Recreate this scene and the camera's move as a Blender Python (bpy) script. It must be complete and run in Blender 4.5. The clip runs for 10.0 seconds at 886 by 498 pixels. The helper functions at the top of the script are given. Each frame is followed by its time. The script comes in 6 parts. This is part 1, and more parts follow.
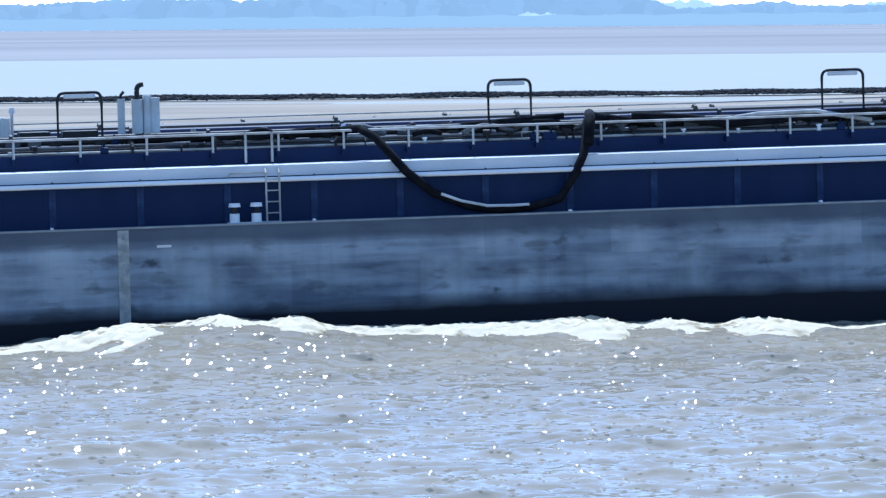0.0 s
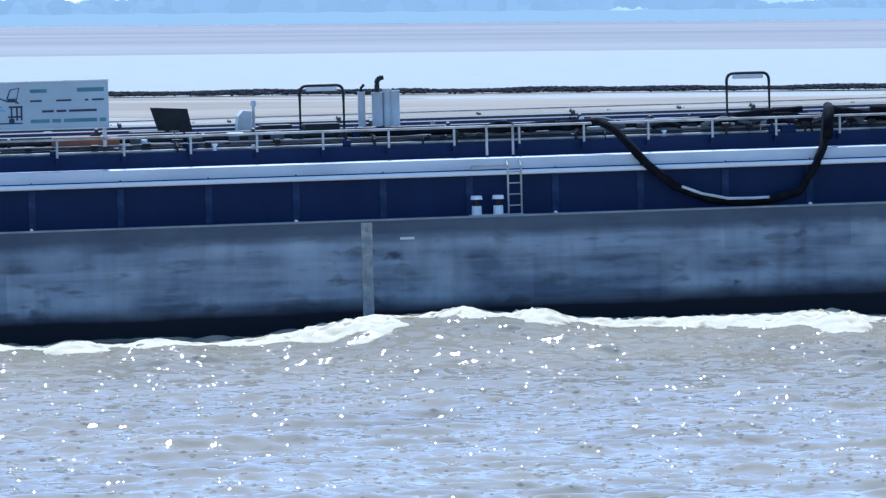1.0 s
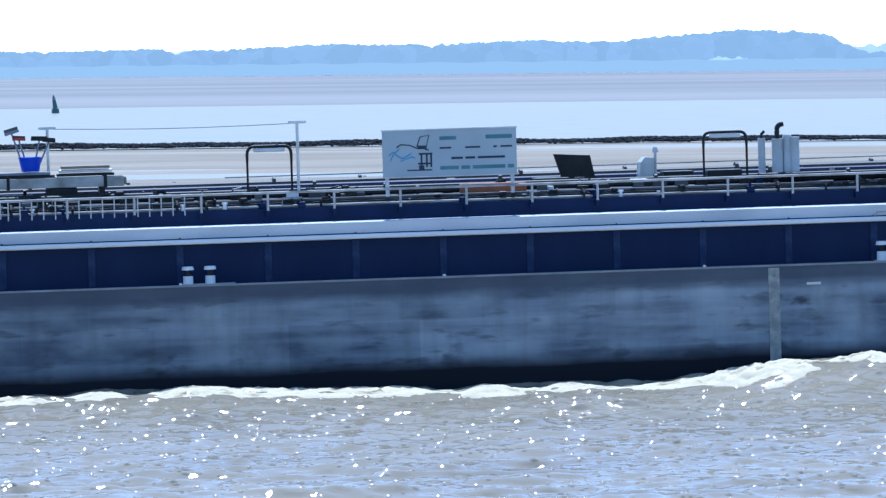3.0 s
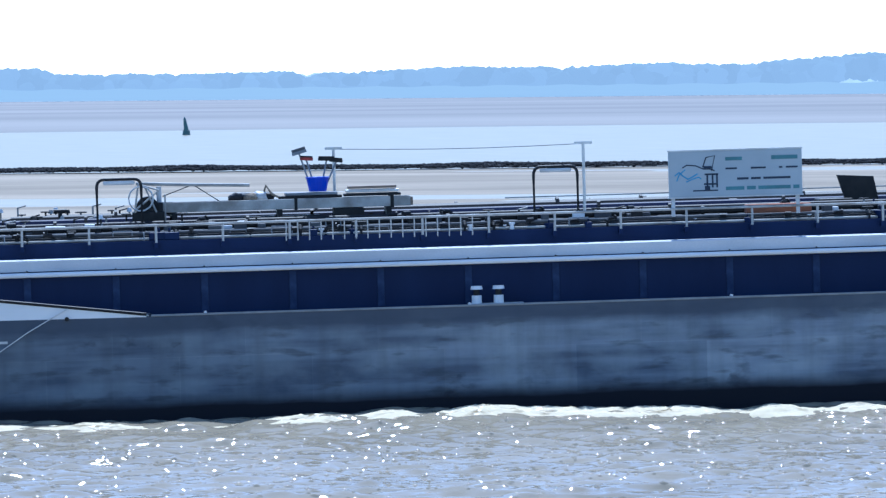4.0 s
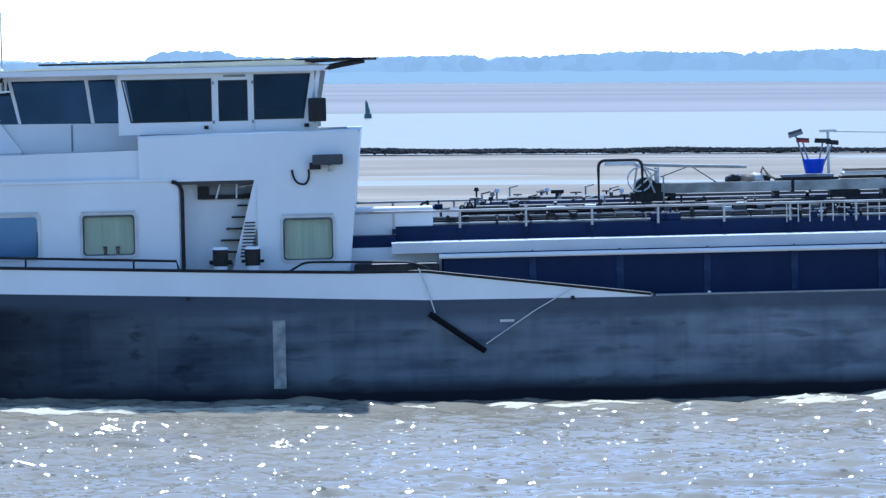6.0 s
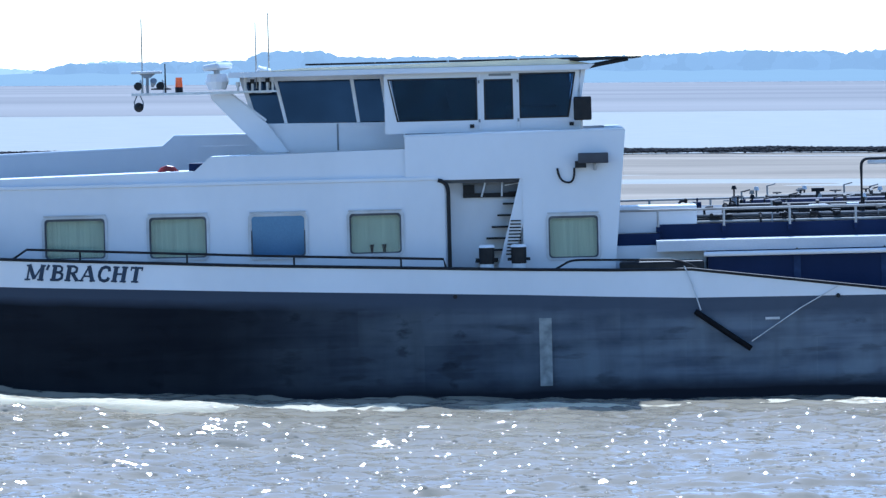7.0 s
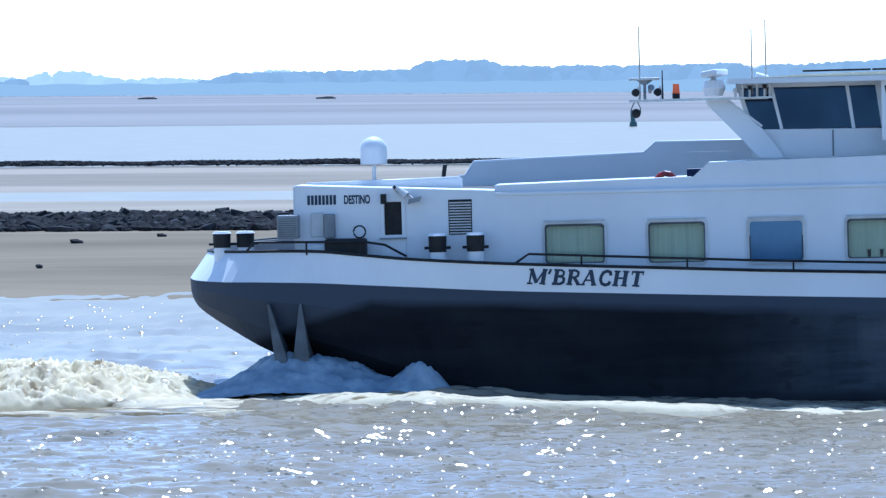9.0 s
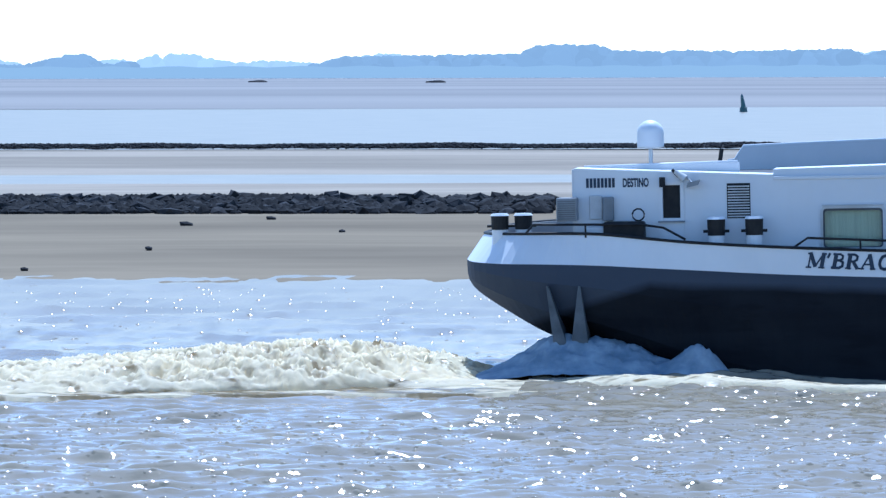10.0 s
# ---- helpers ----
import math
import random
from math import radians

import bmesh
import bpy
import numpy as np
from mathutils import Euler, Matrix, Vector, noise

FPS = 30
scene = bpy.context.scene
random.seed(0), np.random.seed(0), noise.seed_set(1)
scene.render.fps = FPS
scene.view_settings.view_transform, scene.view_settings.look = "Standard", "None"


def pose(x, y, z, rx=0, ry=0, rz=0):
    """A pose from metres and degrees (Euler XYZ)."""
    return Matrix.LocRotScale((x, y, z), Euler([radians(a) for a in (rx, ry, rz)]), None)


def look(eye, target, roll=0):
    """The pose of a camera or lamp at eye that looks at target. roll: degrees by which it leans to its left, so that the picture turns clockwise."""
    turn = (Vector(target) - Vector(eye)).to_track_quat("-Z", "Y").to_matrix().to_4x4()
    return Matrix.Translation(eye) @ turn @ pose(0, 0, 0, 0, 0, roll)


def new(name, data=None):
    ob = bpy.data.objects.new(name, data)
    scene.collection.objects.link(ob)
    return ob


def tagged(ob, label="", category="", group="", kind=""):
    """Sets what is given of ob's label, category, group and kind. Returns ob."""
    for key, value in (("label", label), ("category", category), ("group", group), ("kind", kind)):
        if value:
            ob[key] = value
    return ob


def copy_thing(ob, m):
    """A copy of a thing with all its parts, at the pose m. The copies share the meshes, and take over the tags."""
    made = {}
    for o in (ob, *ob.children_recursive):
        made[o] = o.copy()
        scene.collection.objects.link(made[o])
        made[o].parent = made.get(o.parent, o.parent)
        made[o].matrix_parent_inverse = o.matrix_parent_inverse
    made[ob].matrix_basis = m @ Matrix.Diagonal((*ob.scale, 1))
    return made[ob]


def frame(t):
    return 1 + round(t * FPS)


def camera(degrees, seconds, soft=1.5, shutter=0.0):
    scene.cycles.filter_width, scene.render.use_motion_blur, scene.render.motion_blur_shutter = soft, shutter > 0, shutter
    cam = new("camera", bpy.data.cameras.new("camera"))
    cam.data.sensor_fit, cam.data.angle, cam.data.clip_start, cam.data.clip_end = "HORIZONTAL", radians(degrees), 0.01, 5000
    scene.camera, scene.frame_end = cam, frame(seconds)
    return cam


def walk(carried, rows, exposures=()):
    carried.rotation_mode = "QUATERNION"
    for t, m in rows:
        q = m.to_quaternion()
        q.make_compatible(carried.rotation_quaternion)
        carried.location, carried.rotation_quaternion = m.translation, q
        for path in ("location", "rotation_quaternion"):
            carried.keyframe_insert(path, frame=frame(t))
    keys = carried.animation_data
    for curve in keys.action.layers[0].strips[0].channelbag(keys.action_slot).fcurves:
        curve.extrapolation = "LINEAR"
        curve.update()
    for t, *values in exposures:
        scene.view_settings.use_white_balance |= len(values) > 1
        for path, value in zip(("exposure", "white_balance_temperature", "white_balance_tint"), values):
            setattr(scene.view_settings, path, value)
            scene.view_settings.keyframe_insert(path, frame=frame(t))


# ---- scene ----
SHIP_TRIM = 1.058


def cam_pose(yaw, pitch, roll):
    return pose(0, 0, 7.02, 90 + pitch, 0, yaw) @ pose(0, 0, 0, 0, 0, roll)


PATH = (
    (0.0, -7.875, -2.93, -0.475), (0.5, -7.217, -2.809, -0.474), (1.0, -6.721, -2.989, -0.469),
    (1.5, -6.578, -2.774, -0.532), (2.0, -5.789, -2.70, -0.60), (2.2, -5.643, -2.742, -0.60),
    (3.3, -5.223, -2.251, -0.60), (3.5, -4.86, -2.309, -0.63), (4.0, -3.811, -2.043, -0.549),
    (4.5, -3.218, -2.085, -0.495), (5.0, -2.537, -1.99, -0.50), (5.2, -2.237, -2.011, -0.42),
    (6.3, -1.196, -2.261, -0.26), (6.5, -0.896, -2.149, -0.303), (7.0, -0.238, -2.225, -0.343),
    (7.5, 0.063, -2.122, -0.395), (8.0, 0.602, -2.098, -0.503), (8.5, 1.217, -2.168, -0.494),
    (9.0, 1.845, -2.102, -0.43), (9.5, 2.458, -2.381, -0.17), (10.0, 3.228, -2.295, -0.136))
cam = camera(11.194, 10.0, soft=1.35)
walk(cam, [(t, cam_pose(a, b, c)) for t, a, b, c in PATH], exposures=((0.0, 0.94, 4780, 9), (3.0, 0.88, 4750, 9), (7.5, 0.88, 4730, 9), (10.0, 0.72, 4700, 9)))


def ship_at(t, trim=SHIP_TRIM):
    """The ship's pose: it runs on its course and turns a little to starboard."""
    k = t - 5
    return pose(3.609 * k + 0.027 * k * k, 100 + 0.438 * k + 0.0018 * k * k, 0, 0, -trim, -0.756 * k)


# ---- world and sun ----
SUN_AZ, SUN_EL = radians(3), radians(58)
world = bpy.data.worlds.new("sky")
scene.world = world
world.use_nodes = True
wn = world.node_tree.nodes
sky = wn.new("ShaderNodeTexSky")
sky.sky_type = "NISHITA"
sky.sun_disc = False
sky.sun_elevation, sky.sun_rotation = SUN_EL, SUN_AZ
sky.air_density, sky.dust_density, sky.ozone_density = 1.0, 0.25, 1.0
wn["Background"].inputs["Strength"].default_value = 0.12
world.node_tree.links.new(sky.outputs[0], wn["Background"].inputs["Color"])
sun_data = bpy.data.lights.new("sun", "SUN")
sun_data.energy, sun_data.angle, sun_data.color = 3.6, radians(0.55), (1.0, 0.95, 0.87)
sun = new("sun", sun_data)
sun.matrix_world = look((math.sin(SUN_AZ) * math.cos(SUN_EL) * 50, math.cos(SUN_AZ) * math.cos(SUN_EL) * 50 + 100, math.sin(SUN_EL) * 50), (0, 100, 0))


# ---- materials ----
def nodes_of(m):
    m.use_nodes = True
    return m.node_tree.nodes, m.node_tree.links, m.node_tree.nodes["Principled BSDF"]


def paint(name, col, col2=None, rough=0.5, metal=0.0, scale=3.0, stretch=(1, 1, 1), bump=0.15, fine=40.0, lo=0.35, hi=0.65, vary=0.0, grit=0.15, spec=0.4):
    """A surface with large blotches of col2 over col and a fine grain."""
    m = bpy.data.materials.new(name)
    n, l, p = nodes_of(m)
    col2 = col2 or tuple(c * 0.75 for c in col)
    tc = n.new("ShaderNodeTexCoord")
    mp = n.new("ShaderNodeMapping")
    mp.inputs["Scale"].default_value = stretch
    l.new(tc.outputs["Object"], mp.inputs["Vector"])
    big = n.new("ShaderNodeTexNoise")
    big.inputs["Scale"].default_value, big.inputs["Detail"].default_value = scale, 6
    l.new(mp.outputs[0], big.inputs["Vector"])
    ramp = n.new("ShaderNodeMapRange")
    ramp.inputs["From Min"].default_value, ramp.inputs["From Max"].default_value = lo, hi
    l.new(big.outputs["Fac"], ramp.inputs["Value"])
    grain = n.new("ShaderNodeTexNoise")
    grain.inputs["Scale"].default_value, grain.inputs["Detail"].default_value = fine, 3
    l.new(mp.outputs[0], grain.inputs["Vector"])
    mix = n.new("ShaderNodeMix")
    mix.data_type = "RGBA"
    mix.inputs["A"].default_value, mix.inputs["B"].default_value = (*col, 1), (*col2, 1)
    l.new(ramp.outputs[0], mix.inputs["Factor"])
    hsv = n.new("ShaderNodeHueSaturation")
    val = n.new("ShaderNodeMapRange")
    val.inputs["To Min"].default_value, val.inputs["To Max"].default_value = 1 - grit, 1 + grit
    l.new(grain.outputs["Fac"], val.inputs["Value"])
    if vary:
        oi = n.new("ShaderNodeObjectInfo")
        rnd = n.new("ShaderNodeMapRange")
        rnd.inputs["To Min"].default_value, rnd.inputs["To Max"].default_value = 1 - vary, 1 + vary
        l.new(oi.outputs["Random"], rnd.inputs["Value"])
        mul = n.new("ShaderNodeMath")
        mul.operation = "MULTIPLY"
        l.new(rnd.outputs[0], mul.inputs[0])
        l.new(val.outputs[0], mul.inputs[1])
        l.new(mul.outputs[0], hsv.inputs["Value"])
    else:
        l.new(val.outputs[0], hsv.inputs["Value"])
    l.new(mix.outputs["Result"], hsv.inputs["Color"])
    l.new(hsv.outputs[0], p.inputs["Base Color"])
    p.inputs["Roughness"].default_value, p.inputs["Metallic"].default_value = rough, metal
    p.inputs["Specular IOR Level"].default_value = spec
    if bump:
        b = n.new("ShaderNodeBump")
        b.inputs["Strength"].default_value, b.inputs["Distance"].default_value = bump, 0.01
        l.new(grain.outputs["Fac"], b.inputs["Height"])
        l.new(b.outputs[0], p.inputs["Normal"])
    return m


WHITE = paint("white_ship_paint", (0.68, 0.68, 0.68), (0.62, 0.62, 0.62), 0.5, scale=0.5, stretch=(1, 1, 0.6), bump=0.02, fine=6, grit=0.02)
NAVY = paint("navy_paint", (0.006, 0.013, 0.047), (0.009, 0.018, 0.058), 0.5, scale=1.2, stretch=(1, 1, 0.3), bump=0.05, spec=0.12)
NAVY_LIGHT = paint("worn_navy_paint", (0.03, 0.046, 0.10), (0.010, 0.018, 0.055), 0.6, scale=3, spec=0.12)
GREY_PAINT = paint("light_grey_paint", (0.55, 0.55, 0.54), (0.42, 0.41, 0.39), 0.5, scale=2)
RAIL = paint("weathered_rail_paint", (0.46, 0.44, 0.40), (0.24, 0.22, 0.19), 0.6, scale=2, spec=0.2)
DARK = paint("black_steel", (0.010, 0.011, 0.013), (0.022, 0.021, 0.020), 0.55, scale=4, spec=0.2)
RUBBER = paint("dark_rubber", (0.006, 0.006, 0.008), (0.012, 0.012, 0.013), 0.85, scale=5, bump=0.2, spec=0.04)
RUST = paint("rusty_steel", (0.30, 0.10, 0.045), (0.16, 0.07, 0.04), 0.8, scale=2.5, bump=0.3)
DECK = paint("deck_paint", (0.10, 0.105, 0.11), (0.06, 0.06, 0.065), 0.7, scale=1.5, spec=0.15)
ALU = paint("bare_aluminium", (0.52, 0.53, 0.54), (0.40, 0.40, 0.40), 0.4, metal=0.6, scale=3)
BLUE = paint("blue_plastic", (0.01, 0.05, 0.55), (0.01, 0.04, 0.45), 0.35, scale=2, bump=0.03)
RED = paint("red_paint", (0.09, 0.010, 0.012), (0.35, 0.03, 0.02), 0.4, scale=3)
ORANGE = paint("orange_lens", (0.9, 0.14, 0.02), (0.8, 0.10, 0.02), 0.2, scale=3, bump=0)
ROPE = paint("rope_fibre", (0.30, 0.24, 0.17), (0.18, 0.14, 0.10), 0.9, scale=30)
TAN = paint("weathered_wood", (0.30, 0.22, 0.15), (0.20, 0.15, 0.11), 0.8, scale=4, stretch=(1, 8, 8))
SIGN = paint("sign_panel_paint", (0.36, 0.40, 0.42), (0.32, 0.36, 0.38), 0.5, scale=1, bump=0.02, grit=0.03, spec=0.2)
INK = paint("dark_sign_ink", (0.015, 0.03, 0.06), None, 0.5, bump=0)
INK_GREEN = paint("green_sign_ink", (0.08, 0.20, 0.22), None, 0.5, bump=0)
INK_BLUE = paint("blue_sign_ink", (0.05, 0.32, 0.55), None, 0.5, bump=0)
BLIND = paint("pale_green_blind", (0.47, 0.51, 0.36), (0.38, 0.42, 0.30), 0.8, scale=1, stretch=(12, 1, 0.5), bump=0.1)
# Room dimness put into the colour, blotches standing for vague shapes inside
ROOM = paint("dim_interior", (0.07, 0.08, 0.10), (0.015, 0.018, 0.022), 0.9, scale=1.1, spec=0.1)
GREY_DIRTY = paint("faded_mark_paint", (0.30, 0.31, 0.29), (0.17, 0.18, 0.18), 0.7, scale=5, spec=0.15)
STONE = paint("dark_basalt", (0.024, 0.024, 0.026), (0.042, 0.041, 0.042), 0.85, scale=1.5, bump=0.5, fine=9, vary=0.35, spec=0.04)
CREAM = paint("cream_roof_paint", (0.72, 0.64, 0.42), (0.62, 0.55, 0.38), 0.6, scale=1.5, bump=0.05)
GREY_MID = paint("mid_grey_paint", (0.24, 0.25, 0.26), (0.17, 0.18, 0.19), 0.6, scale=2, spec=0.2)
# White greyed to carry the ledge's shade, with weathered blotches
LEDGE = paint("shaded_weathered_white_paint", (0.54, 0.54, 0.55), (0.42, 0.43, 0.45), 0.6, scale=0.8, stretch=(0.6, 1, 2), bump=0.05, lo=0.4, hi=0.7)
# Sunlight on edges and caps put into a brighter white
BEAD = paint("sunlit_edge_paint", (0.76, 0.76, 0.75), (0.68, 0.68, 0.67), 0.4, scale=1.0, bump=0.02, grit=0.04)


def glass_mat(name, tint, reflect_tint=(1, 1, 1)):
    m = bpy.data.materials.new(name)
    n, l, p = nodes_of(m)
    p.inputs["Base Color"].default_value = (*tint, 1)
    p.inputs["Roughness"].default_value, p.inputs["IOR"].default_value = 0.02, 1.33
    p.inputs["Transmission Weight"].default_value, p.inputs["Specular Tint"].default_value = 1.0, (*reflect_tint, 1)
    return m


GLASS = glass_mat("clear_glass", (0.80, 0.86, 0.88))
# Blue sky reflection of the aft panes put into a metallic colour
GLASS_SKY = paint("sky_blue_reflection_glass", (0.013, 0.02, 0.034), (0.02, 0.03, 0.05), 0.10, metal=0.9, scale=0.8, bump=0, grit=0.0)
# Grey steel darkened so that its colour carries shade
STRUT = paint("shaded_grey_steel", (0.13, 0.14, 0.15), (0.08, 0.085, 0.09), 0.7, scale=2, spec=0.1)
# Blue specular tint put in to turn the reflected horizon bluish
GLASS_DARK = glass_mat("dark_tinted_glass", (0.27, 0.38, 0.56), (0.25, 0.45, 0.9))
# Sky reflected by the open pane put into its blue
GLASS_BLUE = paint("sky_reflection_blue_pane", (0.13, 0.24, 0.42), (0.11, 0.21, 0.37), 0.35, metal=0.7, scale=1, bump=0)


def hull_mat():
    """Grey hull steel: dark belt under the deck edge, scraped middle, black boot-topping, long scrapes."""
    m = bpy.data.materials.new("scraped_hull_steel")
    n, l, p = nodes_of(m)
    tc = n.new("ShaderNodeTexCoord")
    sep = n.new("ShaderNodeSeparateXYZ")
    l.new(tc.outputs["Object"], sep.inputs[0])

    def noise_at(scale, stretch, detail=5):
        mp = n.new("ShaderNodeMapping")
        mp.inputs["Scale"].default_value = stretch
        l.new(tc.outputs["Object"], mp.inputs["Vector"])
        t = n.new("ShaderNodeTexNoise")
        t.inputs["Scale"].default_value, t.inputs["Detail"].default_value = scale, detail
        l.new(mp.outputs[0], t.inputs["Vector"])
        return t.outputs["Fac"]

    def rng(v, a, b, c=0.0, d=1.0):
        r = n.new("ShaderNodeMapRange")
        for k, q in (("From Min", a), ("From Max", b), ("To Min", c), ("To Max", d)):
            r.inputs[k].default_value = q
        l.new(v, r.inputs["Value"])
        return r.outputs[0]

    def op(kind, a, b):
        r = n.new("ShaderNodeMath")
        r.operation = kind
        for i, q in enumerate((a, b)):
            if isinstance(q, float):
                r.inputs[i].default_value = q
            else:
                l.new(q, r.inputs[i])
        return r.outputs[0]

    def mixed(f, a, b):
        r = n.new("ShaderNodeMix")
        r.data_type = "RGBA"
        l.new(f, r.inputs["Factor"])
        for k, q in (("A", a), ("B", b)):
            if isinstance(q, tuple):
                r.inputs[k].default_value = (*q, 1)
            else:
                l.new(q, r.inputs[k])
        return r.outputs["Result"]

    wob = op("MULTIPLY", op("SUBTRACT", noise_at(0.9, (0.5, 1, 1.5)), 0.5), 0.22)
    z = op("ADD", sep.outputs[2], wob)
    sheer = op("MAXIMUM", op("MULTIPLY", op("ADD", sep.outputs[0], 1.0), -0.043), 0.0)
    tuck = op("MAXIMUM", op("MULTIPLY", op("ADD", sep.outputs[0], 19.8), -0.36), 0.0)
    belt = rng(op("ADD", op("SUBTRACT", z, sheer), tuck), 1.50, 1.72)
    boot = rng(z, 0.30, -0.05)
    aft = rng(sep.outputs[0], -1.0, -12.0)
    scrape = rng(noise_at(1.0, (0.2, 1, 2.6)), 0.42, 0.62)
    blot = rng(noise_at(0.9, (0.8, 1, 1.4), 8), 0.40, 0.68)
    streak = rng(noise_at(3.0, (1.0, 1, 0.12)), 0.45, 0.75)
    c = mixed(scrape, (0.10, 0.118, 0.15), (0.205, 0.235, 0.275))
    c = mixed(op("MULTIPLY", blot, 0.75), c, (0.27, 0.305, 0.33))
    c = mixed(op("MULTIPLY", streak, 0.32), c, (0.075, 0.08, 0.085))
    scuff = rng(noise_at(1.5, (0.55, 1, 2.2), 8), 0.57, 0.66)
    c = mixed(op("MULTIPLY", scuff, 0.5), c, (0.05, 0.055, 0.06))
    cv, br = n.new("ShaderNodeCombineXYZ"), n.new("ShaderNodeTexBrick")
    l.new(sep.outputs[0], cv.inputs[0])
    l.new(sep.outputs[2], cv.inputs[1])
    l.new(cv.outputs[0], br.inputs["Vector"])
    br.inputs["Color1"].default_value, br.inputs["Color2"].default_value, br.inputs["Mortar"].default_value = (0.80, 0.82, 0.87, 1), (1.22, 1.20, 1.20, 1), (1.10, 1.09, 1.08, 1)
    for key, value in (("Scale", 1.0), ("Mortar Size", 0.012), ("Mortar Smooth", 1.0), ("Brick Width", 2.93), ("Row Height", 1.06)):
        br.inputs[key].default_value = value
    pl = n.new("ShaderNodeMix")
    pl.data_type, pl.blend_type = "RGBA", "MULTIPLY"
    pl.inputs["Factor"].default_value = 0.8
    l.new(c, pl.inputs["A"])
    l.new(br.outputs["Color"], pl.inputs["B"])
    c = pl.outputs["Result"]
    scar = op("MULTIPLY", rng(noise_at(2.2, (0.5, 1, 0.9), 9), 0.60, 0.68), rng(noise_at(0.35, (1, 1, 0.4), 2), 0.46, 0.60))
    c = mixed(op("MULTIPLY", scar, 0.8), c, (0.028, 0.032, 0.042))
    # colour darkens gradually from midship towards the stern
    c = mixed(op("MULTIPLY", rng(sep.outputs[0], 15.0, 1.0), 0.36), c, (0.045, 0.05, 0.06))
    # shade of the stern half painted into the steel as near-black
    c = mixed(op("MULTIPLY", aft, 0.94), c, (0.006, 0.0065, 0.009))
    c = mixed(op("MULTIPLY", belt, 0.85), c, (0.062, 0.072, 0.095))
    c = mixed(boot, c, (0.014, 0.015, 0.02))
    l.new(c, p.inputs["Base Color"])
    p.inputs["Roughness"].default_value, p.inputs["Specular IOR Level"].default_value = 0.6, 0.03
    b = n.new("ShaderNodeBump")
    b.inputs["Strength"].default_value, b.inputs["Distance"].default_value = 0.3, 0.04
    l.new(noise_at(1.4, (0.6, 1, 1.2), 6), b.inputs["Height"])
    l.new(b.outputs[0], p.inputs["Normal"])
    return m


HULL = hull_mat()


def water_mat():
    """Silt-laden water: a dull brown body under a rippled, reflecting skin."""
    m = bpy.data.materials.new("silty_water")
    n, l, p = nodes_of(m)
    p.inputs["Roughness"].default_value, p.inputs["Specular IOR Level"].default_value = 0.9, 0.0
    geo = n.new("ShaderNodeNewGeometry")

    def noise_at(scale, stretch, detail):
        mp, t = n.new("ShaderNodeMapping"), n.new("ShaderNodeTexNoise")
        mp.inputs["Scale"].default_value = stretch
        t.inputs["Scale"].default_value, t.inputs["Detail"].default_value = scale, detail
        l.new(geo.outputs["Position"], mp.inputs["Vector"])
        l.new(mp.outputs[0], t.inputs["Vector"])
        return t.outputs["Fac"]

    last = None
    for scale, stretch, dist in ((4.0, (0.8, 1.0, 1), 0.02),):
        b = n.new("ShaderNodeBump")
        b.inputs["Strength"].default_value, b.inputs["Distance"].default_value = 1.0, dist
        l.new(noise_at(scale, stretch, 2), b.inputs["Height"])
        if last:
            l.new(last, b.inputs["Normal"])
        last = b.outputs[0]
    l.new(last, p.inputs["Normal"])
    mix = n.new("ShaderNodeMix")
    mix.data_type = "RGBA"
    mix.inputs["A"].default_value, mix.inputs["B"].default_value = (0.34, 0.29, 0.20, 1), (0.185, 0.16, 0.11, 1)
    l.new(noise_at(0.35, (0.5, 1, 1), 6), mix.inputs["Factor"])
    l.new(mix.outputs["Result"], p.inputs["Base Color"])
    # the skin: sharp near by, blurred by unresolved waves far off, where their slopes also hold its reflectance down
    gl, ms, fr, cap = n.new("ShaderNodeBsdfGlossy"), n.new("ShaderNodeMixShader"), n.new("ShaderNodeFresnel"), n.new("ShaderNodeMath")
    gl.distribution = "BECKMANN"
    gl.inputs["Color"].default_value = (1.0, 0.915, 0.895, 1)
    fr.inputs["IOR"].default_value = 1.37
    cap.operation = "MINIMUM"
    sep = n.new("ShaderNodeSeparateXYZ")
    l.new(geo.outputs["Position"], sep.inputs[0])
    for node, socket, near, far in ((gl, "Roughness", 0.085, 0.30), (cap, 1, 0.48, 0.29)):
        r = n.new("ShaderNodeMapRange")
        for key, value in (("From Min", 102), ("From Max", 135), ("To Min", near), ("To Max", far)):
            r.inputs[key].default_value = value
        l.new(sep.outputs[1], r.inputs["Value"])
        l.new(r.outputs[0], node.inputs[socket])
    l.new(last, gl.inputs["Normal"])
    l.new(last, fr.inputs["Normal"])
    l.new(fr.outputs[0], cap.inputs[0])
    l.new(cap.outputs[0], ms.inputs[0])
    l.new(p.outputs[0], ms.inputs[1])
    l.new(gl.outputs[0], ms.inputs[2])
    l.new(ms.outputs[0], n["Material Output"].inputs["Surface"])
    return m


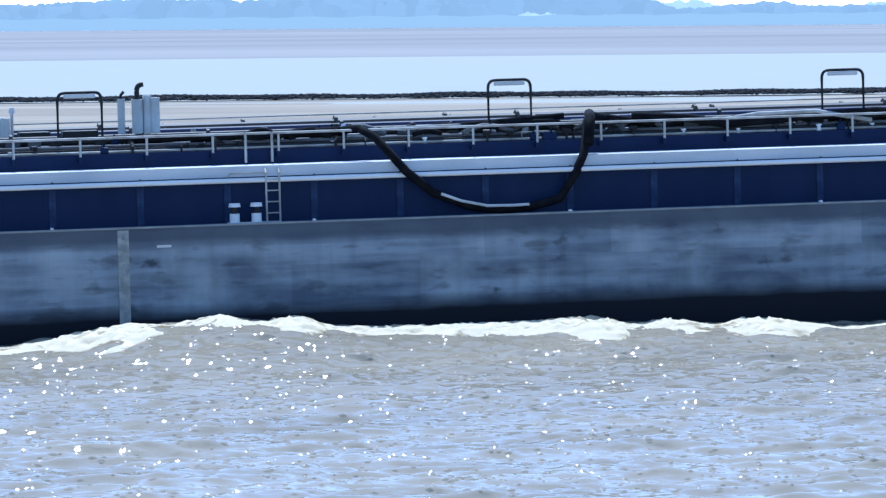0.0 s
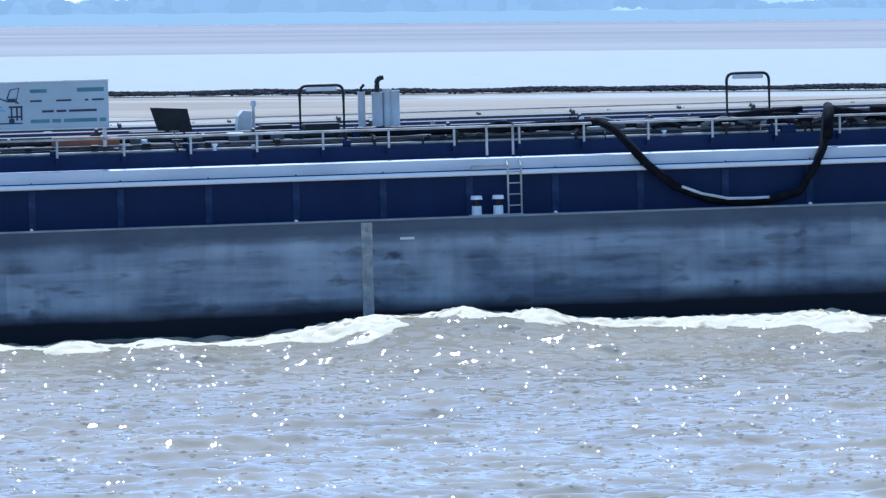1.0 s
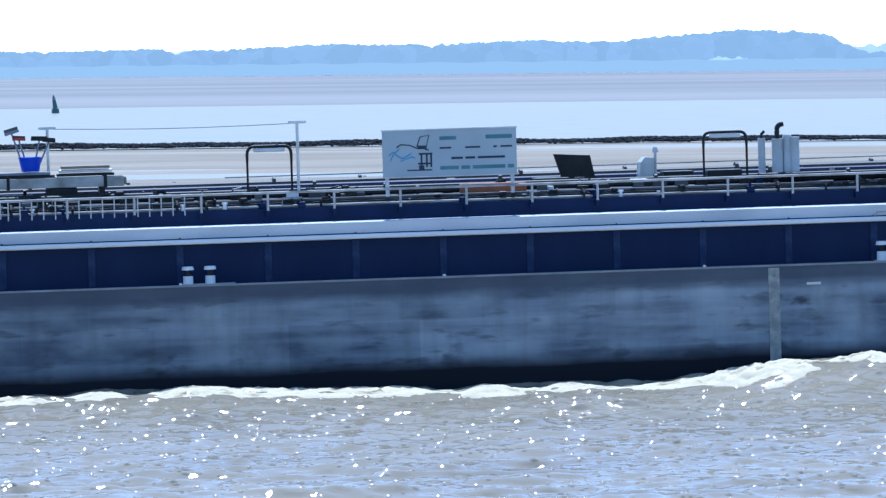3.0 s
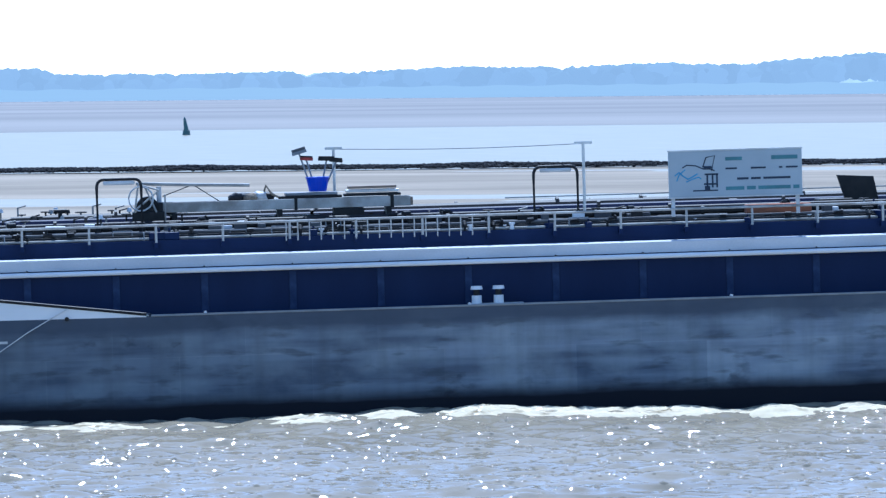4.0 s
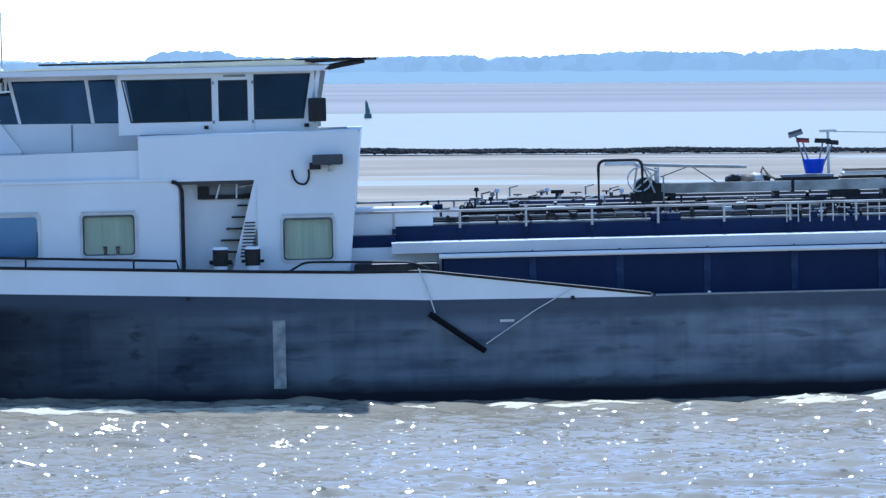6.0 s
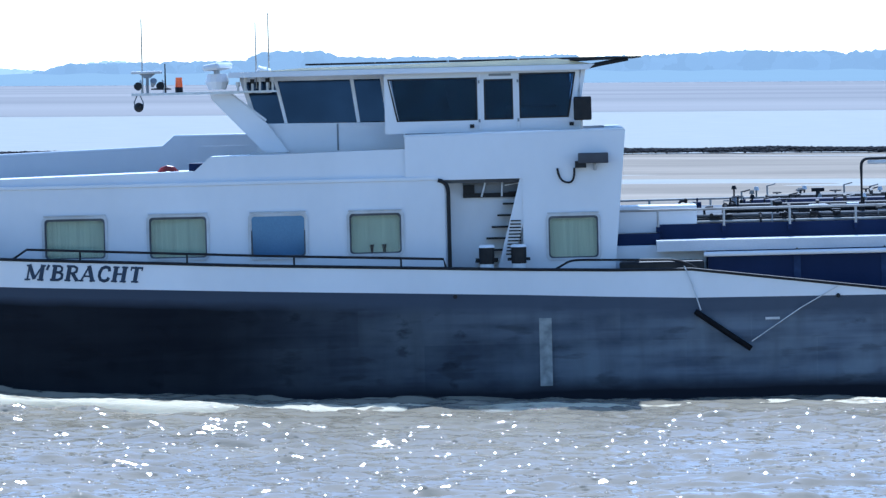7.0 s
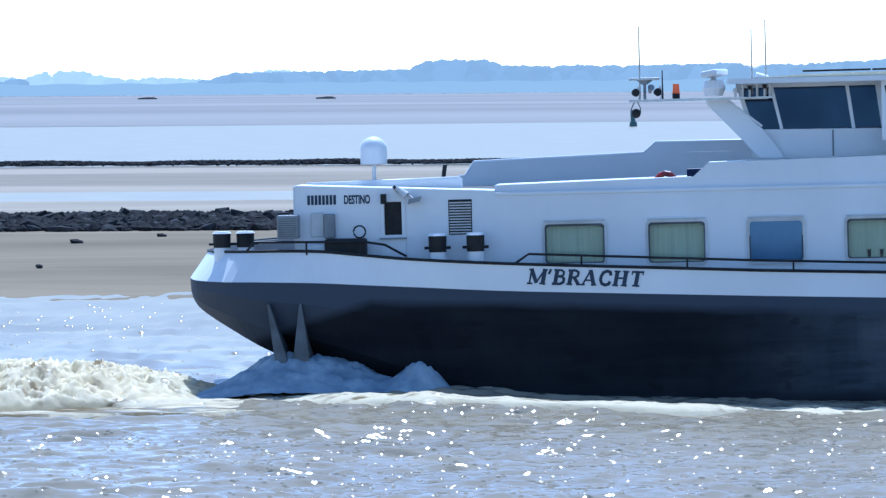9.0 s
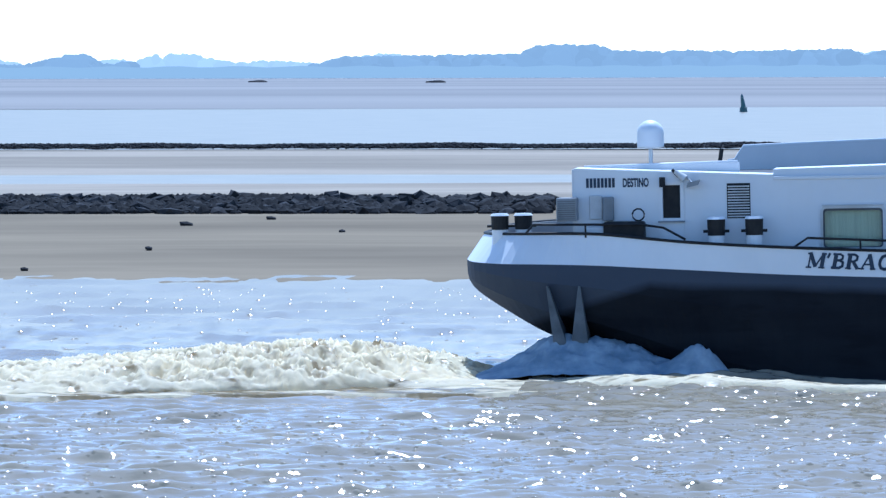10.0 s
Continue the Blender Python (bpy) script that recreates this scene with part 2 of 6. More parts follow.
def foam_mat(name, lo, hi, scale, stretch):
    """White foam broken by silty water; the tan lows also carry painted shade."""
    m = bpy.data.materials.new(name)
    n, l, p = nodes_of(m)
    tc = n.new("ShaderNodeTexCoord")
    mp = n.new("ShaderNodeMapping")
    mp.inputs["Scale"].default_value = stretch
    l.new(tc.outputs["Object"], mp.inputs["Vector"])
    t = n.new("ShaderNodeTexNoise")
    t.inputs["Scale"].default_value, t.inputs["Detail"].default_value = scale, 7
    l.new(mp.outputs[0], t.inputs["Vector"])
    r = n.new("ShaderNodeMapRange")
    r.inputs["From Min"].default_value, r.inputs["From Max"].default_value = lo, hi
    l.new(t.outputs["Fac"], r.inputs["Value"])
    mix = n.new("ShaderNodeMix")
    mix.data_type = "RGBA"
    mix.inputs["A"].default_value, mix.inputs["B"].default_value = (0.42, 0.33, 0.18, 1), (0.97, 0.87, 0.62, 1)
    l.new(r.outputs[0], mix.inputs["Factor"])
    l.new(mix.outputs["Result"], p.inputs["Base Color"])
    rr = n.new("ShaderNodeMapRange")
    rr.inputs["To Min"].default_value, rr.inputs["To Max"].default_value = 0.1, 0.8
    l.new(r.outputs[0], rr.inputs["Value"])
    l.new(rr.outputs[0], p.inputs["Roughness"])
    b = n.new("ShaderNodeBump")
    b.inputs["Strength"].default_value, b.inputs["Distance"].default_value = 0.7, 0.08
    l.new(t.outputs["Fac"], b.inputs["Height"])
    l.new(b.outputs[0], p.inputs["Normal"])
    # thin foam lets sunlight through from behind
    tr, ms = n.new("ShaderNodeBsdfTranslucent"), n.new("ShaderNodeMixShader")
    ms.inputs[0].default_value = 0.52
    l.new(mix.outputs["Result"], tr.inputs["Color"])
    l.new(p.outputs[0], ms.inputs[1])
    l.new(tr.outputs[0], ms.inputs[2])
    l.new(ms.outputs[0], n["Material Output"].inputs["Surface"])
    return m


WATER = water_mat()
FOAM = foam_mat("white_foam", 0.30, 0.48, 2.4, (0.6, 1, 1))
# Foam darkened and blued to carry the shade under the stern
WASH_SHADED = paint("shaded_wash_water", (0.19, 0.235, 0.28), (0.36, 0.40, 0.43), 0.8, scale=1.6, bump=0.8, fine=9, spec=0.1)
FOAM_THIN = foam_mat("broken_foam", 0.46, 0.60, 1.3, (0.5, 1.3, 1))
SAND = paint("tidal_sand", (0.245, 0.20, 0.138), (0.17, 0.14, 0.10), 0.95, scale=0.07, stretch=(0.25, 0.9, 1), bump=0.3, fine=0.6, spec=0.0, lo=0.38, hi=0.60)

# Paler sand: the sky sheen of wet flats put into the colour
SAND_WET = paint("wet_sheen_tidal_sand", (0.33, 0.285, 0.225), (0.24, 0.208, 0.165), 0.95, scale=0.07, stretch=(0.2, 0.9, 1), bump=0.2, fine=0.6, spec=0.0, lo=0.38, hi=0.60)
# Sand greyed and paled, distance haze put into its colour
SAND_FAR = paint("hazed_distant_sand", (0.285, 0.27, 0.25), (0.22, 0.21, 0.20), 0.95, scale=0.03, stretch=(0.06, 0.2, 1), bump=0.0, fine=0.06, grit=0.05, spec=0.0, lo=0.38, hi=0.62)


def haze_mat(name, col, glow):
    """Far woods whose kilometres of haze are put into a glowing blue colour."""
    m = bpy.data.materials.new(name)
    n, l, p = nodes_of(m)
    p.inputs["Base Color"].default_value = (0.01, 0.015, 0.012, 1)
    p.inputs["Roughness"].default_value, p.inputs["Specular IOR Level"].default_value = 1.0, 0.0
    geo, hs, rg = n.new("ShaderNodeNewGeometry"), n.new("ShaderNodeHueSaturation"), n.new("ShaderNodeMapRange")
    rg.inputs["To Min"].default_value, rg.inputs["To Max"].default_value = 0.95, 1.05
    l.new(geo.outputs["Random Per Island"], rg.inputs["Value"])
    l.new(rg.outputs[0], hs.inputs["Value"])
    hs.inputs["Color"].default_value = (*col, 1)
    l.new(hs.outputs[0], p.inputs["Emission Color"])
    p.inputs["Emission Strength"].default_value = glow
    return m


# haze painted in: paler and bluer colours the farther or lower the band
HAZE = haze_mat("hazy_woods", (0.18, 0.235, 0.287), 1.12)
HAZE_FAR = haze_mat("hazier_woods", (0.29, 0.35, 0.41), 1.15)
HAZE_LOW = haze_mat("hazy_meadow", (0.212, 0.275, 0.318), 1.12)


# ---- building helpers ----
def part(name, bm, material, parent=None, label="", smooth=False):
    me = bpy.data.meshes.new(name)
    bmesh.ops.recalc_face_normals(bm, faces=bm.faces)
    if smooth:
        for f in bm.faces:
            f.smooth = True
    bm.to_mesh(me)
    bm.free()
    me.materials.append(material)
    ob = new(name, me)
    if parent:
        ob.parent = parent
    if label:
        tagged(ob, label)
    return ob


def box(bm, x0, x1, y0, y1, z0, z1, bev=0.0):
    r = bmesh.ops.create_cube(bm, size=1.0, matrix=Matrix.Translation(((x0 + x1) / 2, (y0 + y1) / 2, (z0 + z1) / 2)) @ Matrix.Diagonal((x1 - x0, y1 - y0, z1 - z0, 1)))
    if bev:
        es = list({e for v in r["verts"] for e in v.link_edges})
        bmesh.ops.bevel(bm, geom=es, offset=bev, segments=2, affect="EDGES", profile=0.5)
    return bm


def rod(bm, a, b, r, r2=None, seg=10):
    a, b = Vector(a), Vector(b)
    d = b - a
    q = d.to_track_quat("Z", "Y").to_matrix().to_4x4()
    bmesh.ops.create_cone(bm, cap_ends=True, segments=seg, radius1=r, radius2=r if r2 is None else r2, depth=d.length, matrix=Matrix.Translation((a + b) / 2) @ q)
    return bm


def tube(bm, pts, r, seg=8):
    """A bent tube through pts."""
    pts = [Vector(p) for p in pts]
    rings = []
    for i, p in enumerate(pts):
        d = (pts[min(i + 1, len(pts) - 1)] - pts[max(i - 1, 0)]).normalized()
        q = d.to_track_quat("Z", "Y")
        rings.append([bm.verts.new(p + q @ Vector((r * math.cos(2 * math.pi * k / seg), r * math.sin(2 * math.pi * k / seg), 0))) for k in range(seg)])
    for a, b in zip(rings, rings[1:]):
        for k in range(seg):
            bm.faces.new((a[k], a[(k + 1) % seg], b[(k + 1) % seg], b[k]))
    bm.faces.new(rings[0][::-1])
    bm.faces.new(rings[-1])
    return bm


def prism(bm, pts, y0, y1):
    """An outline in x and z, drawn out from y0 to y1."""
    a = [bm.verts.new((x, y0, z)) for x, z in pts]
    b = [bm.verts.new((x, y1, z)) for x, z in pts]
    k = len(pts)
    bm.faces.new(a)
    bm.faces.new(b[::-1])
    for i in range(k):
        bm.faces.new((a[i], b[i], b[(i + 1) % k], a[(i + 1) % k]))
    return bm


def arc(a, b, c, k=5):
    """A round corner from a to c about b."""
    a, b, c = Vector(a), Vector(b), Vector(c)
    return [(1 - t) ** 2 * a + 2 * t * (1 - t) * b + t * t * c for t in (i / k for i in range(k + 1))]


def BM():
    return bmesh.new()


def grid_mesh(name, xs, ys, zs, material, smooth=True):
    """A height field over the lines xs and ys."""
    nx, ny = len(xs), len(ys)
    X, Y = np.meshgrid(xs, ys)
    co = np.column_stack((X.ravel(), Y.ravel(), zs.ravel()))
    i = np.arange((ny - 1) * (nx - 1))
    r, c = i // (nx - 1), i % (nx - 1)
    v = r * nx + c
    faces = np.column_stack((v, v + 1, v + nx + 1, v + nx))
    me = bpy.data.meshes.new(name)
    me.vertices.add(len(co))
    me.vertices.foreach_set("co", co.ravel())
    me.loops.add(faces.size)
    me.loops.foreach_set("vertex_index", faces.ravel())
    me.polygons.add(len(faces))
    me.polygons.foreach_set("loop_start", np.arange(0, faces.size, 4))
    me.update(calc_edges=True)
    me.polygons.foreach_set("use_smooth", np.full(len(faces), smooth))
    me.materials.append(material)
    return new(name, me)


# ---- water, sandbanks, groynes, far shore ----
def waves(X, Y, seed, count, l0, l1, slope, spread, head):
    rng = np.random.RandomState(seed)
    Z = np.zeros_like(X)
    for _ in range(count):
        wl = l0 * (l1 / l0) ** rng.rand()
        a = head + rng.randn() * spread
        k = 2 * np.pi / wl
        Z += slope / k / np.sqrt(count / 2) * np.sin(k * (X * np.cos(a) + Y * np.sin(a)) + rng.rand() * 6.28)
    return Z


def chop(X, Y, seed, strength=1.0):
    """Wind chop running towards the camera's bank: three bands of wavelength, crests sharper than troughs."""
    Z = np.zeros_like(X)
    for k, (count, l0, l1, slope, spread) in enumerate(((40, 1.8, 5.0, 0.045, 0.40), (70, 0.5, 1.3, 0.145, 0.38), (60, 0.32, 0.5, 0.10, 0.5))):
        w = waves(X, Y, seed + k, count, l0, l1, slope * strength, spread, -1.5)
        Z += w + 0.18 * w * np.abs(w) / (np.abs(w).mean() + 1e-6)
    return Z


def build_water():
    xs = np.concatenate((np.array([-4500, -2000, -900, -400, -200, -110, -60, -40, -34]), np.arange(-27, 28, 0.065), np.array([34, 45, 60, 110, 200, 400, 900, 2000, 4500])))
    ys = [-300.0, -100, 0, 30, 48, 60]
    ys += list(np.arange(66, 99, 0.09))
    step = 0.12
    while ys[-1] < 4800:
        ys.append(ys[-1] + step)
        step *= 1.028
    ys = np.array(ys)
    X, Y = np.meshgrid(xs, ys)
    Z = chop(X, Y, 3)
    Z *= np.clip((190 - Y) / 60, 0, 1) * ((X > -28) & (X < 29)) * (Y > 62)
    ob = grid_mesh("water", xs, ys, Z - 0.25, WATER)
    wavelets("glint_ripple_field", 10500, -25, 25, 67, 94, height_at(xs, ys, Z - 0.25), 61, ob)
    wavelets("glint_ripple_field", 900, -27, 10, 104, 150, height_at(xs, ys, Z - 0.25), 62, ob)
    return tagged(ob, "choppy silty river water glittering in the sun", "water", kind="structure")


def height_at(xs, ys, Z):
    """A lookup of the height field Z between its grid lines."""
    def f(x, y):
        i, j = np.clip(np.searchsorted(xs, x) - 1, 0, len(xs) - 2), np.clip(np.searchsorted(ys, y) - 1, 0, len(ys) - 2)
        u, v = np.clip((x - xs[i]) / (xs[i + 1] - xs[i]), 0, 1), np.clip((y - ys[j]) / (ys[j + 1] - ys[j]), 0, 1)
        return (Z[j, i] * (1 - u) + Z[j, i + 1] * u) * (1 - v) + (Z[j + 1, i] * (1 - u) + Z[j + 1, i + 1] * u) * v
    return f


def wavelets(name, count, x0, x1, y0, y1, surface, seed, parent):
    """Small steep ripples strewn over the water, sloped to flash sun at the camera."""
    rng = np.random.RandomState(seed)
    u = np.linspace(-1.9, 1.9, 6)
    U, V = np.meshgrid(u, u)
    bell = np.exp(-(U ** 2 + V ** 2) / 2) - 0.03 * (U ** 2 + V ** 2) - 0.18
    i = np.arange(25)
    v = i // 5 * 6 + i % 5
    quad = np.column_stack((v, v + 1, v + 7, v + 6))
    # flashes come in clusters, strewn at random
    cx, cy = rng.uniform(x0, x1, count), rng.uniform(y0, y1, count)
    cx, cy = np.where(rng.rand(count) < 0.6, np.roll(cx, 1) + rng.randn(count) * 0.25, cx), np.where(rng.rand(count) < 0.6, np.roll(cy, 1) + rng.randn(count) * 0.3, cy)
    keep = (cx > x0) & (cx < x1) & (cy > y0) & (cy < y1)
    cx, cy = cx[keep], cy[keep]
    sy = rng.uniform(0.020, 0.042, len(cx))
    sx = sy * rng.uniform(0.8, 1.6, len(cx))
    h = sy * rng.uniform(0.76, 1.05, len(cx))
    a = rng.randn(len(cx), 1) * 0.2
    gx, gy = sx[:, None] * U.ravel(), sy[:, None] * V.ravel()
    px, py = cx[:, None] + gx * np.cos(a) - gy * np.sin(a), cy[:, None] + gx * np.sin(a) + gy * np.cos(a)
    co = np.stack((px, py, surface(px, py) + h[:, None] * bell.ravel()), -1).reshape(-1, 3)
    faces = (quad[None] + 36 * np.arange(len(cx))[:, None, None]).reshape(-1, 4)
    me = bpy.data.meshes.new(name)
    me.from_pydata(co.tolist(), [], faces.tolist())
    me.polygons.foreach_set("use_smooth", np.full(len(faces), True))
    me.materials.append(WATER)
    ob = new(name, me)
    ob.parent = parent
    return tagged(ob, kind="stuff")


def build_sand():
    xs = np.arange(-330, 560, 2.2)
    ys = np.concatenate((np.arange(146, 260, 0.9), np.arange(260, 425, 1.6)))
    X, Y = np.meshgrid(xs, ys)
    n = waves(X, Y / 0.22, 8, 30, 40, 170, 1.0, 1.2, 0.4)
    n /= np.abs(n).max()
    edge = 155.8 + 0.8 * np.sin(X / 6.0) + 0.5 * np.sin(X / 2.3 + 1)
    beach = np.clip(-0.25 + (Y - edge) * 0.019, -0.6, 0.10)
    flat = -0.20 + 0.24 * n + 0.10 * np.exp(-((Y - 262) / 14) ** 2) - 0.16 * np.exp(-((Y - 297) / 10) ** 2) + 0.14 * np.exp(-((Y - 345) / 30) ** 2)
    w = np.clip((Y - 225) / 20, 0, 1)
    Z = beach * (1 - w) + flat * w
    Z = np.where(Y > 402, -0.3, Z)
    k = int(np.searchsorted(ys, 240))
    near = grid_mesh("sandbank", xs, ys[:k + 1], Z[:k + 1], SAND)
    tagged(near, "firm brown tidal beach", "sandbank", kind="structure")
    flats = grid_mesh("sandbank_flats", xs, ys[k:], Z[k:], SAND_WET)
    tagged(flats, "wet tidal flats with shallow pools, sheen put into pale sand", "sandbank", kind="structure")
    xs = np.arange(-1500, 1700, 20.0)
    ys = np.concatenate((np.arange(800, 1000, 6.0), np.arange(1000, 2900, 40.0)))
    X, Y = np.meshgrid(xs, ys)
    Z = np.clip((Y - 862 - 18 * np.sin(X / 70) - 0.05 * X) / 150, -0.4, 1) * 0.8
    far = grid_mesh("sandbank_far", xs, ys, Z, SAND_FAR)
    tagged(far, "broad bare sandbank before the far shore", "sandbank", kind="structure")


def stone_mesh(seed):
    rng = random.Random(seed)
    bm = BM()
    bmesh.ops.create_icosphere(bm, subdivisions=1, radius=1.0)
    for v in bm.verts:
        v.co *= 0.75 + 0.5 * rng.random()
        v.co.z *= 0.75
    me = bpy.data.meshes.new("stone")
    bm.to_mesh(me)
    bm.free()
    me.materials.append(STONE)
    return me


def heap(name, x0, x1, y0, y1, height, count, size, seed, parent, base_z=0.0):
    """Many loose stones in one mesh, heaped along a line."""
    rng = np.random.RandomState(seed)
    bm = BM()
    bmesh.ops.create_icosphere(bm, subdivisions=1, radius=1.0)
    base = np.array([v.co[:] for v in bm.verts])
    tri = np.array([[v.index for v in f.verts] for f in bm.faces])
    bm.free()
    co, fa = [], []
    for k in range(count):
        x, u = x0 + (x1 - x0) * rng.rand(), rng.rand()
        y = y0 + (y1 - y0) * u
        top = height * (1 - abs(2 * u - 1) ** 2.2) * (0.8 + 0.3 * math.sin(x * 0.35) * math.sin(x * 0.13 + 1))
        s = size * (0.5 + rng.rand())
        p = base * (0.7 + 0.6 * rng.rand(len(base), 1)) * np.array([s * (0.8 + 0.6 * rng.rand()), s, s * 0.75]) + np.array([x, y, base_z + max(top, 0) - 0.1 * s])
        fa.append(tri + len(base) * k)
        co.append(p)
    me = bpy.data.meshes.new(name)
    me.from_pydata(np.concatenate(co).tolist(), [], np.concatenate(fa).tolist())
    me.materials.append(STONE)
    ob = new(name, me)
    ob.parent = parent
    return tagged(ob, kind="stuff")


def mound(name, x0, x1, y0, y1, height, parent):
    """The packed core of a groyne under its loose stones."""
    xs = np.arange(x0, x1 + 0.1, 0.6)
    ys = np.linspace(y0, y1, 9)
    X, Y = np.meshgrid(xs, ys)
    u = (Y - y0) / (y1 - y0)
    Z = height * (1 - np.abs(2 * u - 1) ** 2.2) * (0.8 + 0.3 * np.sin(X * 0.35) * np.sin(X * 0.13 + 1)) + 0.06 * waves(X, Y, 77, 20, 1.0, 4.0, 1.0, 3, 0) - 0.1
    ob = grid_mesh(name, xs, ys, Z, STONE, smooth=False)
    ob.parent = parent
    return ob


def build_groynes():
    near = new("groyne_near")
    tagged(near, "dark rubble stone groyne across the sand", "groyne", kind="structure")
    mound("core", -120, -7.2, 213, 235, 0.52, near)
    heap("rubble", -120, -7.2, 214, 234, 0.33, 9000, 0.30, 21, near, 0.12)
    far = new("groyne_far")
    tagged(far, "long low dark stone groyne at the water's edge", "groyne", kind="structure")
    mound("core", -220, 330, 399, 404.5, 0.36, far)
    heap("rubble", -85, 120, 398.6, 404.8, 0.30, 16000, 0.12, 22, far)
    return near


def build_shore():
    """The far woods: clumps of crowns along a line some kilometres away."""
    prof = ((8.6, 0.20), (7.9, 0.34), (7.6, 0.19), (7.2, 0.26), (6.8, 0.22), (6.4, 0.26), (5.4, 0.27), (4.8, 0.20), (4.55, 0.29), (3.6, 0.31), (2.2, 0.33),
            (2.0, 0.44), (1.35, 0.45), (1.0, 0.36), (0.2, 0.36), (-0.7, 0.36), (-1.9, 0.38), (-2.12, 0.27), (-2.3, 0.36), (-3.5, 0.39), (-4.2, 0.42),
            (-5.4, 0.40), (-6.5, 0.44), (-7.8, 0.42), (-8.4, 0.48), (-9.4, 0.55), (-10.3, 0.50), (-10.8, 0.24), (-11.6, 0.26), (-12.1, 0.33), (-12.6, 0.26), (-15.0, 0.28))
    rng = np.random.RandomState(4)
    bm = BM()
    bmesh.ops.create_icosphere(bm, subdivisions=2, radius=1.0)
    base = np.array([v.co[:] for v in bm.verts])
    tri = np.array([[v.index for v in f.verts] for f in bm.faces])
    bm.free()
    yaws, hts = [p[0] for p in prof][::-1], [p[1] for p in prof][::-1]
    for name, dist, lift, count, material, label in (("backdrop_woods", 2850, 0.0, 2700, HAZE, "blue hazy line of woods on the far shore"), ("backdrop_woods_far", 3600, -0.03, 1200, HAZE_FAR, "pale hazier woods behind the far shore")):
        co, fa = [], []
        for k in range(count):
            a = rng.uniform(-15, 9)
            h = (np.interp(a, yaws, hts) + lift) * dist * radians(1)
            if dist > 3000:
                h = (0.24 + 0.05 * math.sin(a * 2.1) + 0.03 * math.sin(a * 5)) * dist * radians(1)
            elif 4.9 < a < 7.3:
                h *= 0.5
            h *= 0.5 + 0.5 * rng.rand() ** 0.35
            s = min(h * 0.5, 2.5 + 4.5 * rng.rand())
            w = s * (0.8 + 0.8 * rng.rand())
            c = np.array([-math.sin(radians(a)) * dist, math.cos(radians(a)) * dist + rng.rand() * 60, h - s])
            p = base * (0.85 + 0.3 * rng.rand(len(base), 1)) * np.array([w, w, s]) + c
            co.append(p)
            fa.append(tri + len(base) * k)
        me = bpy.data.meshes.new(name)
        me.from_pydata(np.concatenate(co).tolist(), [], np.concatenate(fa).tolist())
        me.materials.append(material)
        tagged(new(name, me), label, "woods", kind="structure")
    # the low shore under the crowns
    bm = BM()
    for dist, h, n in ((2780, 8.0, 120),):
        vs = []
        for i in range(n + 1):
            a = radians(-16 + 26 * i / n)
            hh = h + 0.5 * math.sin(i * 1.7)
            vs.append([bm.verts.new((-math.sin(a) * dist, math.cos(a) * dist, z)) for z in (-2, hh)] + [bm.verts.new((-math.sin(a) * (dist + 400), math.cos(a) * (dist + 400), hh))])
        for p, q in zip(vs, vs[1:]):
            bm.faces.new((p[0], q[0], q[1], p[1]))
            bm.faces.new((p[1], q[1], q[2], p[2]))
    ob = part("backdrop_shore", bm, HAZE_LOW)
    tagged(ob, "hazy green-blue foreland of the far shore", "shore", kind="structure")


build_water()
build_sand()
groyne = build_groynes()
build_shore()


# ---- the ship ----
ship = new("cargo_ship")
tagged(ship, "long grey-hulled inland tank barge with a white aft house", "ship")
BEAM, MID = 11.4, 5.7
STATIONS = (
    (-24.35, -23.95, 2.9, 2.6, 3.55, 2.95, 2.45, 2.5), (-24.05, -23.6, 4.1, 3.75, 3.56, 2.93, 2.2, 3.2),
    (-23.3, -22.95, 5.0, 4.7, 3.58, 2.91, 1.75, 3.7), (-22.3, -22.05, 5.4, 5.15, 3.59, 2.90, 1.22, 4.1),
    (-21.0, -21.0, 5.6, 5.45, 3.57, 2.86, 0.75, 4.2), (-20.0, -20.0, 5.68, 5.58, 3.47, 2.80, 0.30, 4.3),
    (-18.7, -18.7, 5.7, 5.66, 3.34, 2.72, -0.3, 4.6), (-16.2, -16.2, 5.7, 5.7, 3.18, 2.57, -1.0, 5.3),
    (-11.0, -11.0, 5.7, 5.7, 2.93, 2.36, -1.5, 5.5), (-5.1, -5.1, 5.7, 5.7, 2.71, 2.15, -1.6, 5.6),
    (-3.0, -3.0, 5.7, 5.7, 2.65, 2.06, -1.6, 5.6), (-1.3, -1.3, 5.7, 5.7, 2.63, 2.00, -1.6, 5.6),
    (3.7, 3.7, 5.7, 5.7, 2.02, 1.97, -1.6, 5.6))
def refine(rows, upto, k=4):
    """Smooth stations in between, by Catmull-Rom, as far as upto."""
    out = []
    for i, r in enumerate(rows[:-1]):
        out.append(r)
        if r[0] >= upto:
            continue
        p0, p3 = rows[max(i - 1, 0)], rows[min(i + 2, len(rows) - 1)]
        for j in range(1, k):
            t = j / k
            out.append(tuple(0.5 * (2 * b + (c - a) * t + (2 * a - 5 * b + 4 * c - d) * t * t + (3 * b - a - 3 * c + d) * t ** 3) for a, b, c, d in zip(p0, r, rows[i + 1], p3)))
    return out + [rows[-1]]


STATIONS = refine(STATIONS, -16.2)
BOW = ((30.0, 5.7, 2.0, 5.6), (50.0, 5.7, 2.0, 5.6), (56.0, 5.0, 2.1, 4.0), (60.0, 3.4, 2.25, 1.8), (62.5, 1.2, 2.4, 0.3))


